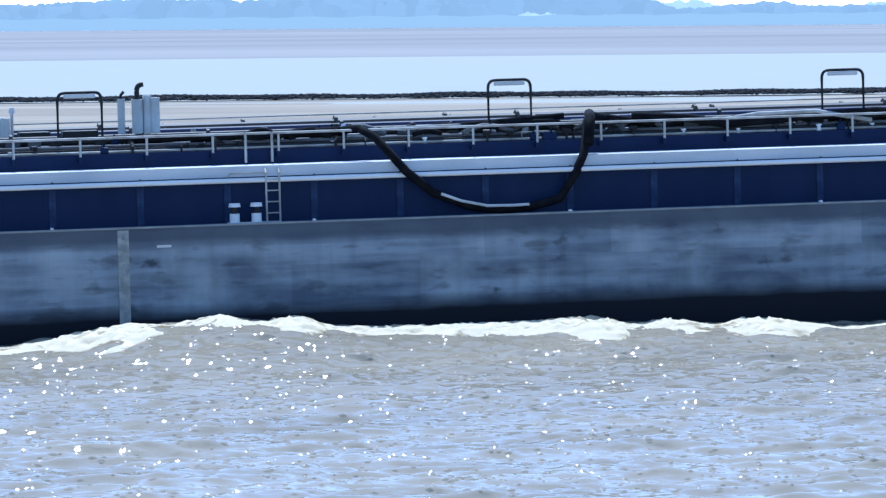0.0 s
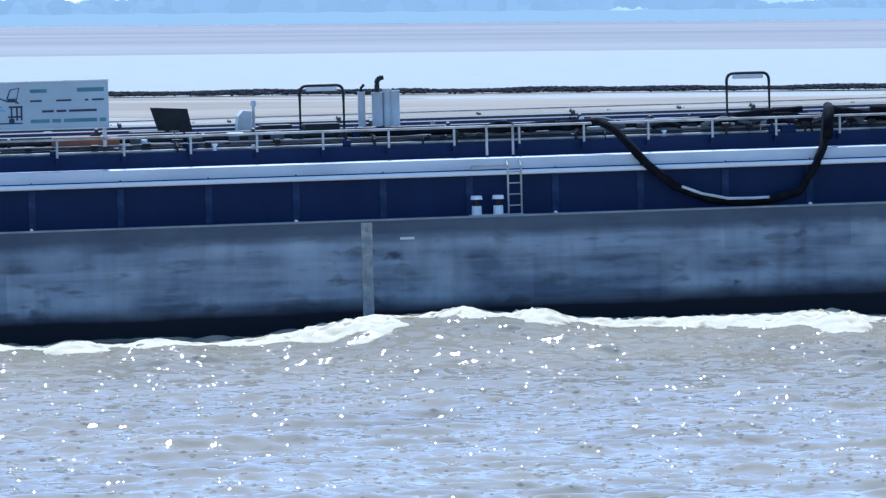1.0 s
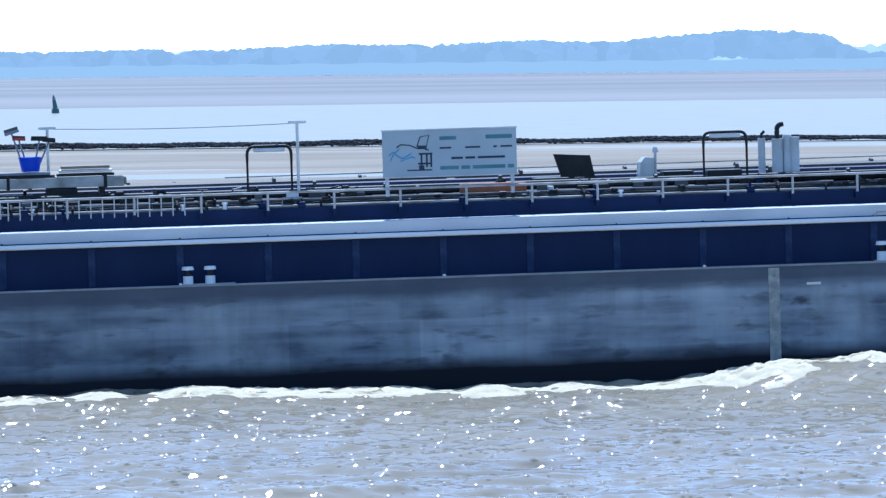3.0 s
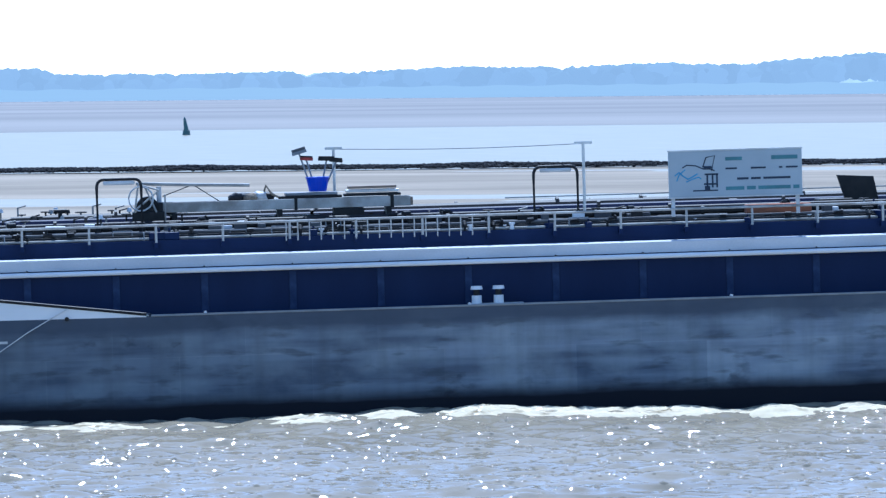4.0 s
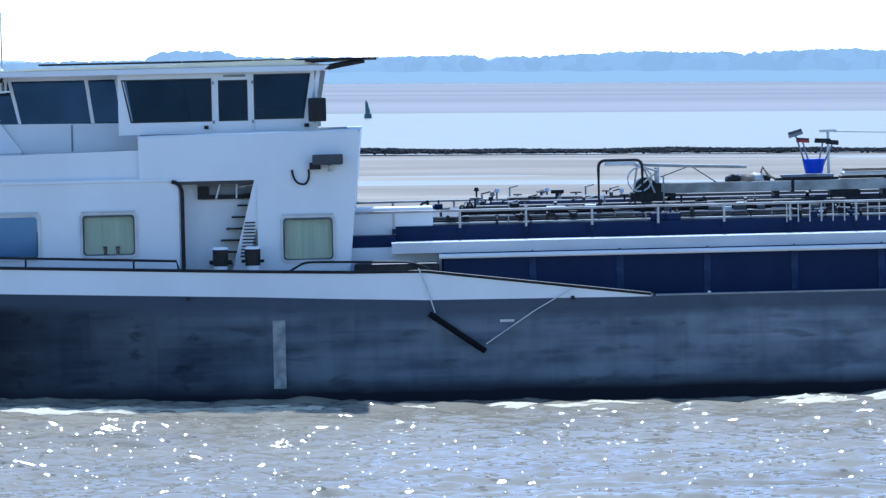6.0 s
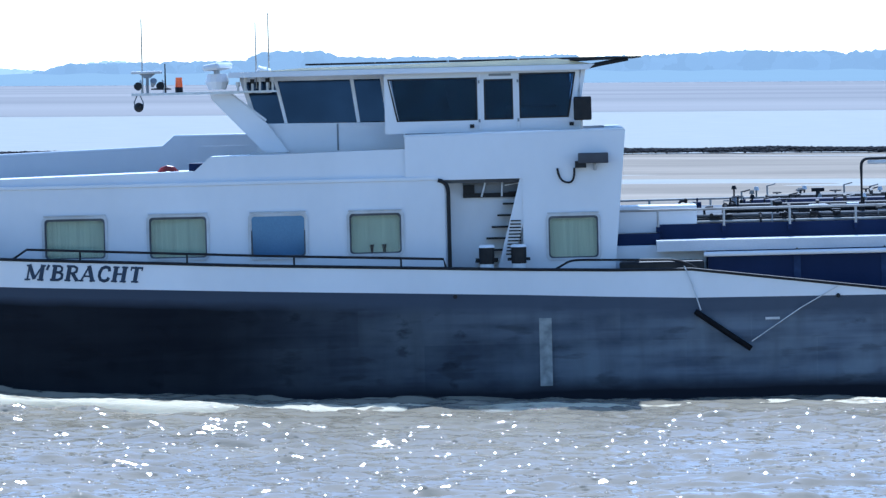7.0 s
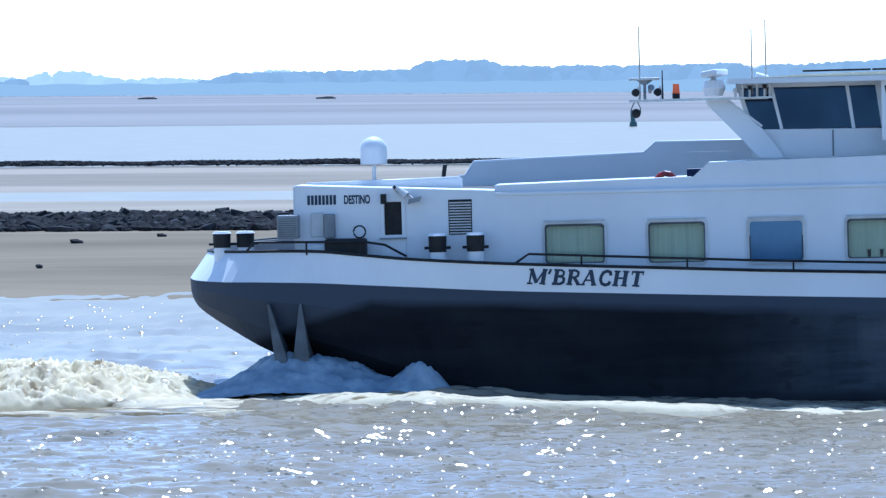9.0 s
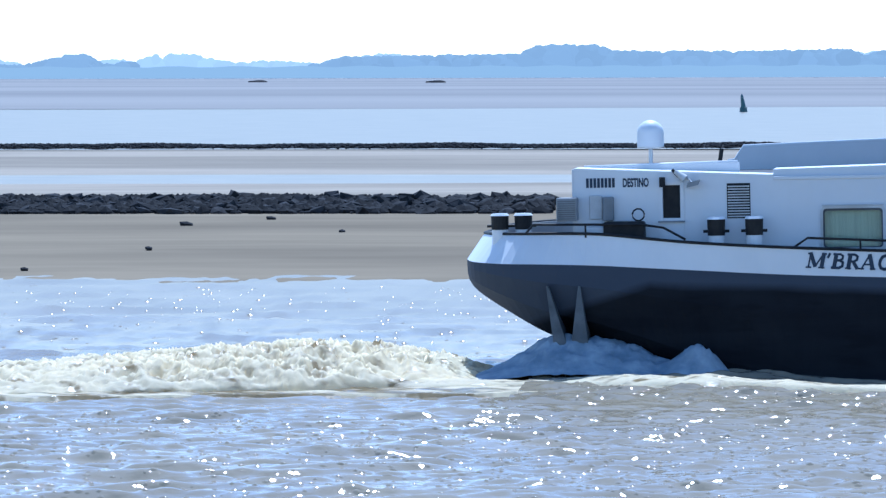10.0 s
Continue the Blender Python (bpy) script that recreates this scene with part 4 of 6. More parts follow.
def build_sign():
    s = new("sign_board")
    s.parent = ship
    x0, x1, z0, z1, y = 15.6, 18.65, 4.2, 5.23, 1.9
    tagged(s, "large pale steel information board")
    part("panel", box(BM(), x0, x1, y, y + 0.05, z0, z1, 0.008), SIGN, s)
    for x in (x0 + 0.1, x1 - 0.1):
        part("post", box(BM(), x - 0.04, x + 0.04, y + 0.06, y + 0.13, 3.76, z1 - 0.1), GREY_PAINT, s)
    part("rim", box(BM(), x0 - 0.02, x1 + 0.02, y - 0.01, y + 0.06, z0 - 0.03, z0), GREY_PAINT, s)
    part("rim", box(BM(), x0 - 0.02, x1 + 0.02, y - 0.01, y + 0.06, z1, z1 + 0.03), GREY_PAINT, s)
    f = y - 0.008

    def bar(a, b, c, d, m):
        part("print", box(BM(), x0 + a, x0 + b, f, y + 0.004, z0 + c, z0 + d), m, s)

    def stroke(pts, r, m):
        part("print", tube(BM(), [(x0 + a, f + 0.004, z0 + b) for a, b in pts], r, 5), m, s)
    stroke([(0.32, 0.66), (0.42, 0.72), (0.62, 0.70), (0.8, 0.62), (0.95, 0.62), (1.05, 0.58)], 0.014, INK)
    stroke([(0.78, 0.66), (0.86, 0.88), (1.06, 0.92), (0.98, 0.58)], 0.014, INK)
    stroke([(0.80, 0.66), (0.98, 0.66)], 0.03, INK)
    stroke([(0.14, 0.48), (0.24, 0.56), (0.32, 0.48), (0.44, 0.40), (0.56, 0.46), (0.66, 0.52)], 0.014, INK_BLUE)
    stroke([(0.18, 0.36), (0.24, 0.5), (0.38, 0.62)], 0.012, INK_BLUE)
    stroke([(0.40, 0.34), (0.55, 0.40), (0.68, 0.44), (0.74, 0.40)], 0.012, INK_BLUE)
    for a in (0.86, 0.98, 1.08):
        bar(a, a + 0.04, 0.2, 0.52, INK)
    bar(0.82, 1.13, 0.48, 0.52, INK)
    bar(0.80, 1.12, 0.26, 0.30, INK)
    bar(0.55, 1.12, 0.12, 0.15, INK)
    bar(0.82, 0.94, 0.14, 0.24, INK)
    bar(1.30, 1.68, 0.80, 0.88, INK_GREEN)
    bar(2.35, 2.95, 0.80, 0.89, INK_GREEN)
    for a, b in ((1.30, 1.56), (1.88, 2.22), (2.52, 2.60), (2.68, 2.95)):
        bar(a, b, 0.60, 0.64, INK)
    a = 1.56
    for w in (0.26, 0.22, 0.62):
        bar(a, a + w, 0.36, 0.41, INK)
        a += w + 0.06
    a = 1.3
    for w in (0.42, 0.20, 0.74, 0.14):
        bar(a, a + w, 0.13, 0.21, INK_GREEN)
        a += w + 0.06


def wall_holes(bm, x0, x1, z0, z1, y0, y1, holes):
    """A wall with rectangular openings (x0, x1, z0, z1), in one piece."""
    xs = sorted({x0, x1, *[h[0] for h in holes], *[h[1] for h in holes]})
    zs = sorted({z0, z1, *[h[2] for h in holes], *[h[3] for h in holes]})
    vs = {(x, z): bm.verts.new((x, y0, z)) for x in xs for z in zs}
    faces = []
    for a, b in zip(xs, xs[1:]):
        for c, d in zip(zs, zs[1:]):
            mx, mz = (a + b) / 2, (c + d) / 2
            if not any(h[0] < mx < h[1] and h[2] < mz < h[3] for h in holes):
                faces.append(bm.faces.new((vs[a, c], vs[b, c], vs[b, d], vs[a, d])))
    for v in [v for v in bm.verts if not v.link_faces]:
        bm.verts.remove(v)
    r = bmesh.ops.extrude_face_region(bm, geom=faces)
    bmesh.ops.translate(bm, vec=(0, y1 - y0, 0), verts=[g for g in r["geom"] if isinstance(g, bmesh.types.BMVert)])


def rounded(x0, x1, z0, z1, r, k=4):
    out = []
    for cx, cz, a0 in ((x1 - r, z1 - r, 0), (x0 + r, z1 - r, 90), (x0 + r, z0 + r, 180), (x1 - r, z0 + r, 270)):
        for i in range(k + 1):
            a = radians(a0 + 90 * i / k)
            out.append((cx + r * math.cos(a), cz + r * math.sin(a)))
    return out


def ring(bm, outer, inner, y0, y1):
    k = len(outer)
    vs = [[bm.verts.new((x, y, z)) for x, z in pts] for pts, y in ((outer, y0), (inner, y0), (inner, y1), (outer, y1))]
    for j in range(4):
        a, b = vs[j], vs[(j + 1) % 4]
        for i in range(k):
            bm.faces.new((a[i], a[(i + 1) % k], b[(i + 1) % k], b[i]))
    return bm


def cabin_window(x0, x1, z0, z1, y, state):
    w = new("window")
    w.parent = ship
    part("window_frame", ring(BM(), rounded(x0 - 0.06, x1 + 0.06, z0 - 0.06, z1 + 0.06, 0.12), rounded(x0, x1, z0, z1, 0.08), y - 0.045, y + 0.12), GREY_PAINT, w, "pale painted frame")
    part("gutter", tube(BM(), [(x0 - 0.02, y - 0.04, z1 + 0.07), (x1 + 0.02, y - 0.04, z1 + 0.07)], 0.02, 6), GREY_PAINT, w)
    # dark ring, deepest on top, also standing for shade in the recess
    part("window_seal", ring(BM(), rounded(x0 + 0.002, x1 - 0.002, z0 + 0.002, z1 - 0.002, 0.08), rounded(x0 + 0.032, x1 - 0.032, z0 + 0.025, z1 - 0.05, 0.08), y - 0.005, y + 0.115), STRUT, w, "dark rubber seal, widened on top for the recess shade")
    if state == "open":
        bm = BM()
        box(bm, x0, x1, y + 0.25, y + 0.3, z0, z1)
        # dark sheet standing for the dim room behind the open pane
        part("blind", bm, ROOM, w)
        ob = part("pane", prism(BM(), rounded(x0 + 0.02, x1 - 0.02, -(z1 - z0) + 0.02, 0, 0.07), -0.012, 0.012), GLASS_BLUE, w, "pane tilted open, sky reflection put into its blue")
        ob.matrix_basis = pose(0, y - 0.04, z1, 9, 0, 0)
        fr = part("sash_frame", ring(BM(), rounded(x0 - 0.02, x1 + 0.02, -(z1 - z0) - 0.03, 0.03, 0.10), rounded(x0 + 0.02, x1 - 0.02, -(z1 - z0) + 0.02, -0.02, 0.07), -0.02, 0.02), GREY_PAINT, w)
        fr.matrix_basis = pose(0, y - 0.04, z1, 9, 0, 0)
    else:
        part("pane", prism(BM(), rounded(x0 + 0.005, x1 - 0.005, z0 + 0.005, z1 - 0.005, 0.08), y + 0.05, y + 0.06), GLASS, w)
        part("blind", box(BM(), x0 - 0.03, x1 + 0.03, y + 0.13, y + 0.15, z0 - 0.03, z1 + 0.03), BLIND, w, "pale green window blind")
        if state == "vases":
            for k in (0.42, 0.66):
                xx = x0 + k * (x1 - x0)
                part("ornament", rod(BM(), (xx, y + 0.10, z0), (xx, y + 0.10, z0 + 0.2), 0.025, 0.05, 10), DARK, w)


WINDOWS = ((-15.87, -14.5, 3.15, 4.06, "blind"), (-13.5, -12.2, 3.12, 4.05, "blind"), (-11.2, -9.97, 3.10, 4.04, "open"), (-8.97, -7.8, 3.12, 4.03, "vases"), (-4.48, -3.36, 2.92, 3.87, "blind"))


def build_house():
    y = 0.9
    bm = BM()
    holes = [w[:4] for w in WINDOWS] + [(-6.8, -5.05, 2.62, 4.74), (-19.55, -19.15, 3.9, 4.66)]
    wall_holes(bm, -21.6, -3.06, 2.3, 4.80, y, y + 0.12, holes)
    prism(bm, [(-21.6, 4.80), (-17.0, 4.80), (-17.0, 4.86), (-21.6, 5.08)], y, y + 0.12)
    bmesh.ops.remove_doubles(bm, verts=bm.verts, dist=0.001)
    part("house_side", bm, WHITE, ship, "white painted steel house wall")
    part("house_side", box(BM(), -21.6, -3.06, BEAM - y - 0.12, BEAM - y, 2.3, 4.80), WHITE, ship)
    part("house_end", box(BM(), -21.66, -21.54, y + 0.13, BEAM - y - 0.13, 2.3, 4.66), WHITE, ship)
    part("house_end", box(BM(), -21.66, -21.54, y + 0.13, 2.32, 4.661, 5.06), WHITE, ship)
    part("house_front", prism(BM(), [(-3.06, 2.3), (-3.02, 2.3), (-2.70, 5.78), (-3.06, 5.78)], y, BEAM - y), WHITE, ship)
    part("house_deck", box(BM(), -21.5, -3.1, y + 0.13, BEAM - y - 0.13, 4.66, 4.78), DECK, ship)
    # parapets: low aft, stepped up towards the wheelhouse
    part("parapet", prism(BM(), [(-17.0, 4.78), (-7.6, 4.78), (-7.6, 5.46), (-12.1, 5.38), (-12.45, 5.07), (-17.0, 4.98)], 0.98, 1.06), WHITE, ship, "white parapet of the house deck")
    part("parapet", prism(BM(), [(-18.6, 4.78), (-7.6, 4.78), (-7.6, 5.72), (-13.65, 5.74), (-13.95, 5.48), (-18.2, 5.36), (-18.4, 5.02), (-18.6, 5.0)], BEAM - 1.06, BEAM - 0.98), WHITE, ship)
    part("deck_coaming", prism(BM(), [(-21.52, 4.78), (-17.85, 4.78), (-17.85, 5.14), (-21.52, 5.06)], 2.33, 2.42), WHITE, ship)
    part("deck_coaming", prism(BM(), [(-13.0, 4.78), (-11.2, 4.78), (-11.2, 5.55), (-12.8, 5.55)], 7.0, 7.1), WHITE, ship)
    # tubes added along the edges to draw a bright sunlit line
    part("sunlit_edge_bead", tube(BM(), [(a, BEAM - 1.02, b) for a, b in ((-18.6, 5.02), (-18.42, 5.04), (-18.2, 5.38), (-13.95, 5.50), (-13.65, 5.76), (-7.6, 5.74))], 0.036, 8), BEAD, ship, smooth=True)
    for pts, y0, y1 in ((((-21.6, 5.065), (-17.0, 4.845)), y + 0.13, 2.32), (((-17.0, 4.965), (-12.5, 5.055)), 1.07, 2.6), (((-12.1, 5.365), (-11.3, 5.375)), 1.07, 2.4), (((-11.3, 5.375), (-7.7, 5.44)), 1.07, 2.04)):
        (a, b), (c, d) = pts
        part("roof_plate", prism(BM(), [(a, b), (c, d), (c, d + 0.02), (a, b + 0.02)], y0, y1), BEAD, ship, "white roof plate for the bright sunlit roof line")
    part("sunlit_edge_bead", tube(BM(), [(-7.7, y + 0.05, 5.745), (-2.74, y + 0.05, 5.80)], 0.04, 8), BEAD, ship, smooth=True)
    part("sunlit_edge_bead", tube(BM(), [(-21.5, 2.375, 5.075), (-17.9, 2.375, 5.145)], 0.04, 8), BEAD, ship, smooth=True)
    part("eave", box(BM(), -17.0, -6.9, y - 0.03, y + 0.03, 4.74, 4.82, 0.012), WHITE, ship)
    # tower under the wheelhouse
    part("tower_side", prism(BM(), [(-7.68, 4.80), (-3.06, 4.80), (-3.06, 5.78), (-7.68, 5.73)], y - 0.002, y + 0.12), WHITE, ship)
    part("tower_side", prism(BM(), [(-7.68, 4.80), (-3.06, 4.80), (-3.06, 5.78), (-7.68, 5.73)], BEAM - y - 0.12, BEAM - y), WHITE, ship)
    part("tower_deck", box(BM(), -7.6, -3.08, y + 0.13, BEAM - y - 0.13, 5.56, 5.66), DECK, ship)
    part("tower_back", box(BM(), -7.68, -7.6, y + 0.13, BEAM - y - 0.13, 4.8, 5.7), WHITE, ship)
    for w in WINDOWS:
        cabin_window(*w[:4], y, w[4])
    # stair recess
    part("recess_back", box(BM(), -6.9, -4.95, 1.55, 1.65, 2.3, 4.78), WHITE, ship)
    part("recess_side", box(BM(), -6.9, -6.81, 1.03, 1.54, 2.3, 4.75), WHITE, ship)
    part("recess_side", box(BM(), -5.04, -4.95, 1.03, 1.54, 2.3, 4.75), WHITE, ship)
    stair = part("stair_stringer", prism(BM(), [(-5.66, 2.62), (-5.36, 2.62), (-5.052, 3.7), (-5.052, 4.74), (-5.10, 4.74)], 0.93, 1.0), WHITE, ship, "white slanting stair side")
    for k in range(7):
        part("step", box(BM(), -6.15 + 0.13 * k, -5.65 + 0.13 * k, 1.08, 1.54, 2.85 + 0.26 * k, 2.88 + 0.26 * k), DARK, stair)
    # flat grey panel and dark band put in for the shaded view above
    part("landing_shade_panel", box(BM(), -6.40, -5.10, 1.50, 1.545, 4.33, 4.73), GREY_MID, ship, "grey panel standing for the shaded landing above the stair")
    part("landing_edge", box(BM(), -6.40, -5.10, 1.44, 1.498, 4.31, 4.41), DARK, ship)
    part("landing_box", box(BM(), -6.39, -6.14, 1.40, 1.498, 4.412, 4.60, 0.01), DARK, ship)
    for a, b in ((-5.98, -5.86), (-5.52, -5.50)):
        part("landing_post", rod(BM(), (a, 1.36, 4.33), (b, 1.36, 4.74), 0.022, seg=6), WHITE, ship)
    part("landing_rail", tube(BM(), [(-5.45, 1.36, 4.58), (-5.1, 1.36, 4.63)], 0.018, 6), WHITE, ship)
    part("door_edge", tube(BM(), [(-6.72, 0.86, 2.66), (-6.72, 0.86, 4.4)] + arc((-6.72, 0.86, 4.45), (-6.72, 0.86, 4.72), (-6.95, 0.86, 4.74)), 0.045), DARK, ship, "dark rubber-edged door")
    for k in range(11):
        part("grille_slat", box(BM(), -5.45 + 0.012 * k, -5.10, 0.9, 0.925, 3.02 + 0.075 * k, 3.05 + 0.075 * k), DARK, ship)
    # aft: louvre, door, text
    for k in range(12):
        part("louvre_slat", prism(BM(), [(-18.05, 3.90 + 0.063 * k), (-17.55, 3.90 + 0.063 * k), (-17.55, 3.93 + 0.063 * k), (-18.05, 3.93 + 0.063 * k)], y - 0.03, y + 0.01), GREY_PAINT, ship)
    part("louvre_back", box(BM(), -18.07, -17.53, y - 0.008, y + 0.003, 3.87, 4.68), DARK, ship)
    part("door_leaf", box(BM(), -19.56, -19.14, y + 0.08, y + 0.12, 3.88, 4.68), DARK, ship, "dark upper door leaf")
    part("door_sill", box(BM(), -19.66, -19.04, y - 0.09, y - 0.035, 3.80, 3.84), GREY_MID, ship)
    flood = part("flood_lamp", prism(BM(), [(-18.98, 4.60), (-18.72, 4.66), (-18.66, 4.78), (-18.95, 4.72)], y - 0.3, y - 0.1), GREY_MID, ship, "grey flood lamp on a bracket")
    part("bracket", tube(BM(), [(-19.02, y, 4.82), (-18.92, y - 0.12, 4.78), (-18.85, y - 0.2, 4.70)], 0.02, 6), GREY_PAINT, flood)
    part("loud_hailer", rod(BM(), (-19.25, y - 0.1, 4.98), (-19.02, y - 0.14, 4.80), 0.05, 0.10, 12), GREY_PAINT, ship)
    part("deck_spike", tube(BM(), [(-19.32, y, 5.02), (-19.18, y - 0.03, 4.86)], 0.04, 6), DARK, ship)
    part("wall_lamp", rod(BM(), (-19.55, y - 0.12, 4.62), (-19.55, y - 0.12, 4.85), 0.07, seg=8), DARK, ship)
    unit = part("air_unit", box(BM(), -21.98, -21.5, y - 0.5, y - 0.05, 3.88, 4.42, 0.03), GREY_MID, ship, "grey air conditioning unit")
    for k in range(9):
        part("fin", box(BM(), -21.94, -21.54, y - 0.515, y - 0.5, 3.93 + 0.05 * k, 3.945 + 0.05 * k), STRUT, unit)
    part("deck_cabinet", box(BM(), -21.35, -20.85, y - 0.35, y - 0.04, 3.15, 3.72, 0.03), WHITE, ship, "white cabinet on the aft deck")
    part("wall_hatch", box(BM(), -21.25, -20.95, y - 0.05, y + 0.002, 3.9, 4.45, 0.02), GREY_PAINT, ship)
    part("wall_box", box(BM(), -20.93, -20.68, y - 0.22, y - 0.002, 3.86, 4.42, 0.03), GREY_MID, ship, "grey equipment box on the wall")
    part("door_frame", ring(BM(), rounded(-19.64, -19.06, 3.2, 4.76, 0.06), rounded(-19.56, -19.14, 3.88, 4.68, 0.03), y - 0.03, y + 0.01), WHITE, ship)
    part("winch", box(BM(), -20.9, -19.95, 0.4, 0.85, 3.3, 3.85, 0.05), DARK, ship, "dark mooring winch")
    part("winch_wheel", tube(BM(), [(-20.1 + 0.14 * math.cos(a * 0.6), 0.6, 4.0 + 0.14 * math.sin(a * 0.6)) for a in range(12)], 0.02, 5), DARK, ship)
    part("ventilator", tube(BM(), [(-18.35, 3.0, 4.78), (-18.35, 3.0, 5.1), (-18.30, 3.0, 5.45)], 0.05), DARK, ship)
    part("ventilator_base", box(BM(), -18.6, -18.15, 2.8, 3.2, 4.78, 5.02, 0.03), NAVY, ship)
    dome = part("dome_pole", rod(BM(), (-19.97, 3.0, 2.9), (-19.97, 3.0, 5.50), 0.05, seg=10), WHITE, ship)
    bm = BM()
    bmesh.ops.create_uvsphere(bm, u_segments=24, v_segments=14, radius=0.32, matrix=Matrix.Translation((-19.97, 3.0, 5.83)))
    for v in bm.verts:
        if v.co.z < 5.83:
            v.co.z = 5.83 - 0.36 * (5.83 - v.co.z) / 0.32
            d = Vector((v.co.x + 19.97, v.co.y - 3.0, 0))
            if d.length > 0.02 and v.co.z > 5.48:
                d = d.normalized() * 0.315
                v.co.x, v.co.y = -19.97 + d.x, 3.0 + d.y
    part("dome", bm, WHITE, dome, "white satellite dome", smooth=True)
    # lettering on the stern house: number as bars, port name
    for k in range(8):
        part("number_bar", box(BM(), -21.32 + 0.086 * k, -21.258 + 0.086 * k, y - 0.008, y + 0.004, 4.63, 4.85), INK, ship)
    lettering("DESTINO", -20.47, y - 0.006, 4.63, 0.60, 0.21, 0.0)
    ship_name()


GLYPHS = {
    "M": (1.0, (((0.12, 0), (0.12, 1)), 0.07), (((0.12, 1), (0.5, 0.1)), 0.16), (((0.5, 0.1), (0.88, 1)), 0.07), (((0.88, 0), (0.88, 1)), 0.17), (((0.0, 0.03), (0.26, 0.03)), 0.07), (((0.72, 0.03), (1.02, 0.03)), 0.07), (((0.0, 0.97), (0.2, 0.97)), 0.07), (((0.82, 0.97), (1.02, 0.97)), 0.07)),
    "'": (0.2, (((0.12, 1.0), (0.05, 0.72)), 0.10),),
    "B": (0.72, (((0.2, 0), (0.2, 1)), 0.17), (((0.05, 0.97), (0.45, 0.97), (0.6, 0.86), (0.6, 0.66), (0.45, 0.55), (0.2, 0.55)), 0.09), (((0.2, 0.55), (0.48, 0.55), (0.66, 0.42), (0.66, 0.16), (0.48, 0.04), (0.05, 0.04)), 0.11)),
    "R": (0.78, (((0.2, 0), (0.2, 1)), 0.17), (((0.05, 0.97), (0.45, 0.97), (0.62, 0.86), (0.62, 0.62), (0.45, 0.5), (0.2, 0.5)), 0.10), (((0.42, 0.5), (0.72, 0.03)), 0.15), (((0.05, 0.03), (0.34, 0.03)), 0.07), (((0.64, 0.03), (0.82, 0.03)), 0.07)),
    "A": (0.85, (((0.08, 0), (0.42, 1)), 0.07), (((0.42, 1), (0.74, 0)), 0.17), (((0.2, 0.33), (0.62, 0.33)), 0.07), (((0.0, 0.03), (0.2, 0.03)), 0.07), (((0.6, 0.03), (0.86, 0.03)), 0.07)),
    "C": (0.72, (((0.66, 0.72), (0.62, 0.92), (0.42, 0.98), (0.22, 0.88), (0.13, 0.62), (0.13, 0.36), (0.24, 0.12), (0.44, 0.03), (0.62, 0.10), (0.68, 0.25)), 0.13),),
    "H": (0.88, (((0.2, 0), (0.2, 1)), 0.17), (((0.7, 0), (0.7, 1)), 0.17), (((0.2, 0.52), (0.7, 0.52)), 0.08), (((0.05, 0.03), (0.35, 0.03)), 0.07), (((0.55, 0.03), (0.85, 0.03)), 0.07), (((0.05, 0.97), (0.35, 0.97)), 0.07), (((0.55, 0.97), (0.85, 0.97)), 0.07)),
    "T": (0.75, (((0.4, 0), (0.4, 1)), 0.17), (((0.08, 0.96), (0.72, 0.96)), 0.09), (((0.09, 0.8), (0.09, 1.0)), 0.06), (((0.71, 0.8), (0.71, 1.0)), 0.06), (((0.22, 0.03), (0.58, 0.03)), 0.07))}


def ship_name():
    """The name in slanted roman capitals, each letter a raised plate on the bulwark."""
    word = "M'BRACHT"
    total = sum(GLYPHS[c][0] for c in word) + 0.10 * (len(word) - 1)
    high, wide = 0.335, 2.60
    k = wide / total
    at = 0.0
    for c in word:
        bm = BM()
        for i, (pts, w) in enumerate(GLYPHS[c][1:]):
            w *= 1.35
            for (a, b), (d, e) in zip(pts, pts[1:]):
                a, b, d, e = (at + a) * k + 0.16 * b * high, b * high, (at + d) * k + 0.16 * e * high, e * high
                t = Vector((d - a, e - b)).normalized()
                nx, nz = -t.y * w * k / 2, t.x * w * k / 2
                ex, ez = t.x * 0.012, t.y * 0.012
                prism(bm, [(a + nx - ex, b + nz - ez), (d + nx + ex, e + nz + ez), (d - nx + ex, e - nz + ez), (a - nx - ex, b - nz - ez)], -0.008 - 0.0012 * i, 0.012)
        ob = part("name_letter", bm, INK, ship)
        ob.matrix_basis = pose(-16.24, -0.008, 2.75, 0, 2.6, 0)
        at += GLYPHS[c][0] + 0.10


def lettering(text, x, y, z, width, height, drop):
    """Raised painted letters, set to the given width and height; drop turns the line down, in degrees."""
    c = bpy.data.curves.new("lettering", "FONT")
    c.body = text
    c.extrude = 0.004
    c.offset = 0.035
    tmp = new("lettering", c)
    bpy.context.view_layer.update()
    me = bpy.data.meshes.new_from_object(tmp.evaluated_get(bpy.context.evaluated_depsgraph_get()))
    bpy.data.objects.remove(tmp)
    xs = [v.co.x for v in me.vertices]
    ys = [v.co.y for v in me.vertices]
    sx, sy = width / (max(xs) - min(xs)), height / (max(ys) - min(ys))
    x0, y0 = min(xs), min(ys)
    for v in me.vertices:
        yy = (v.co.y - y0) * sy
        v.co = ((v.co.x - x0) * sx + (0.18 * yy if drop else 0), yy, v.co.z)
    me.materials.append(INK)
    ob = new("lettering", me)
    ob.parent = ship
    ob.matrix_basis = pose(x, y, z, 90, drop, 0)
    return ob


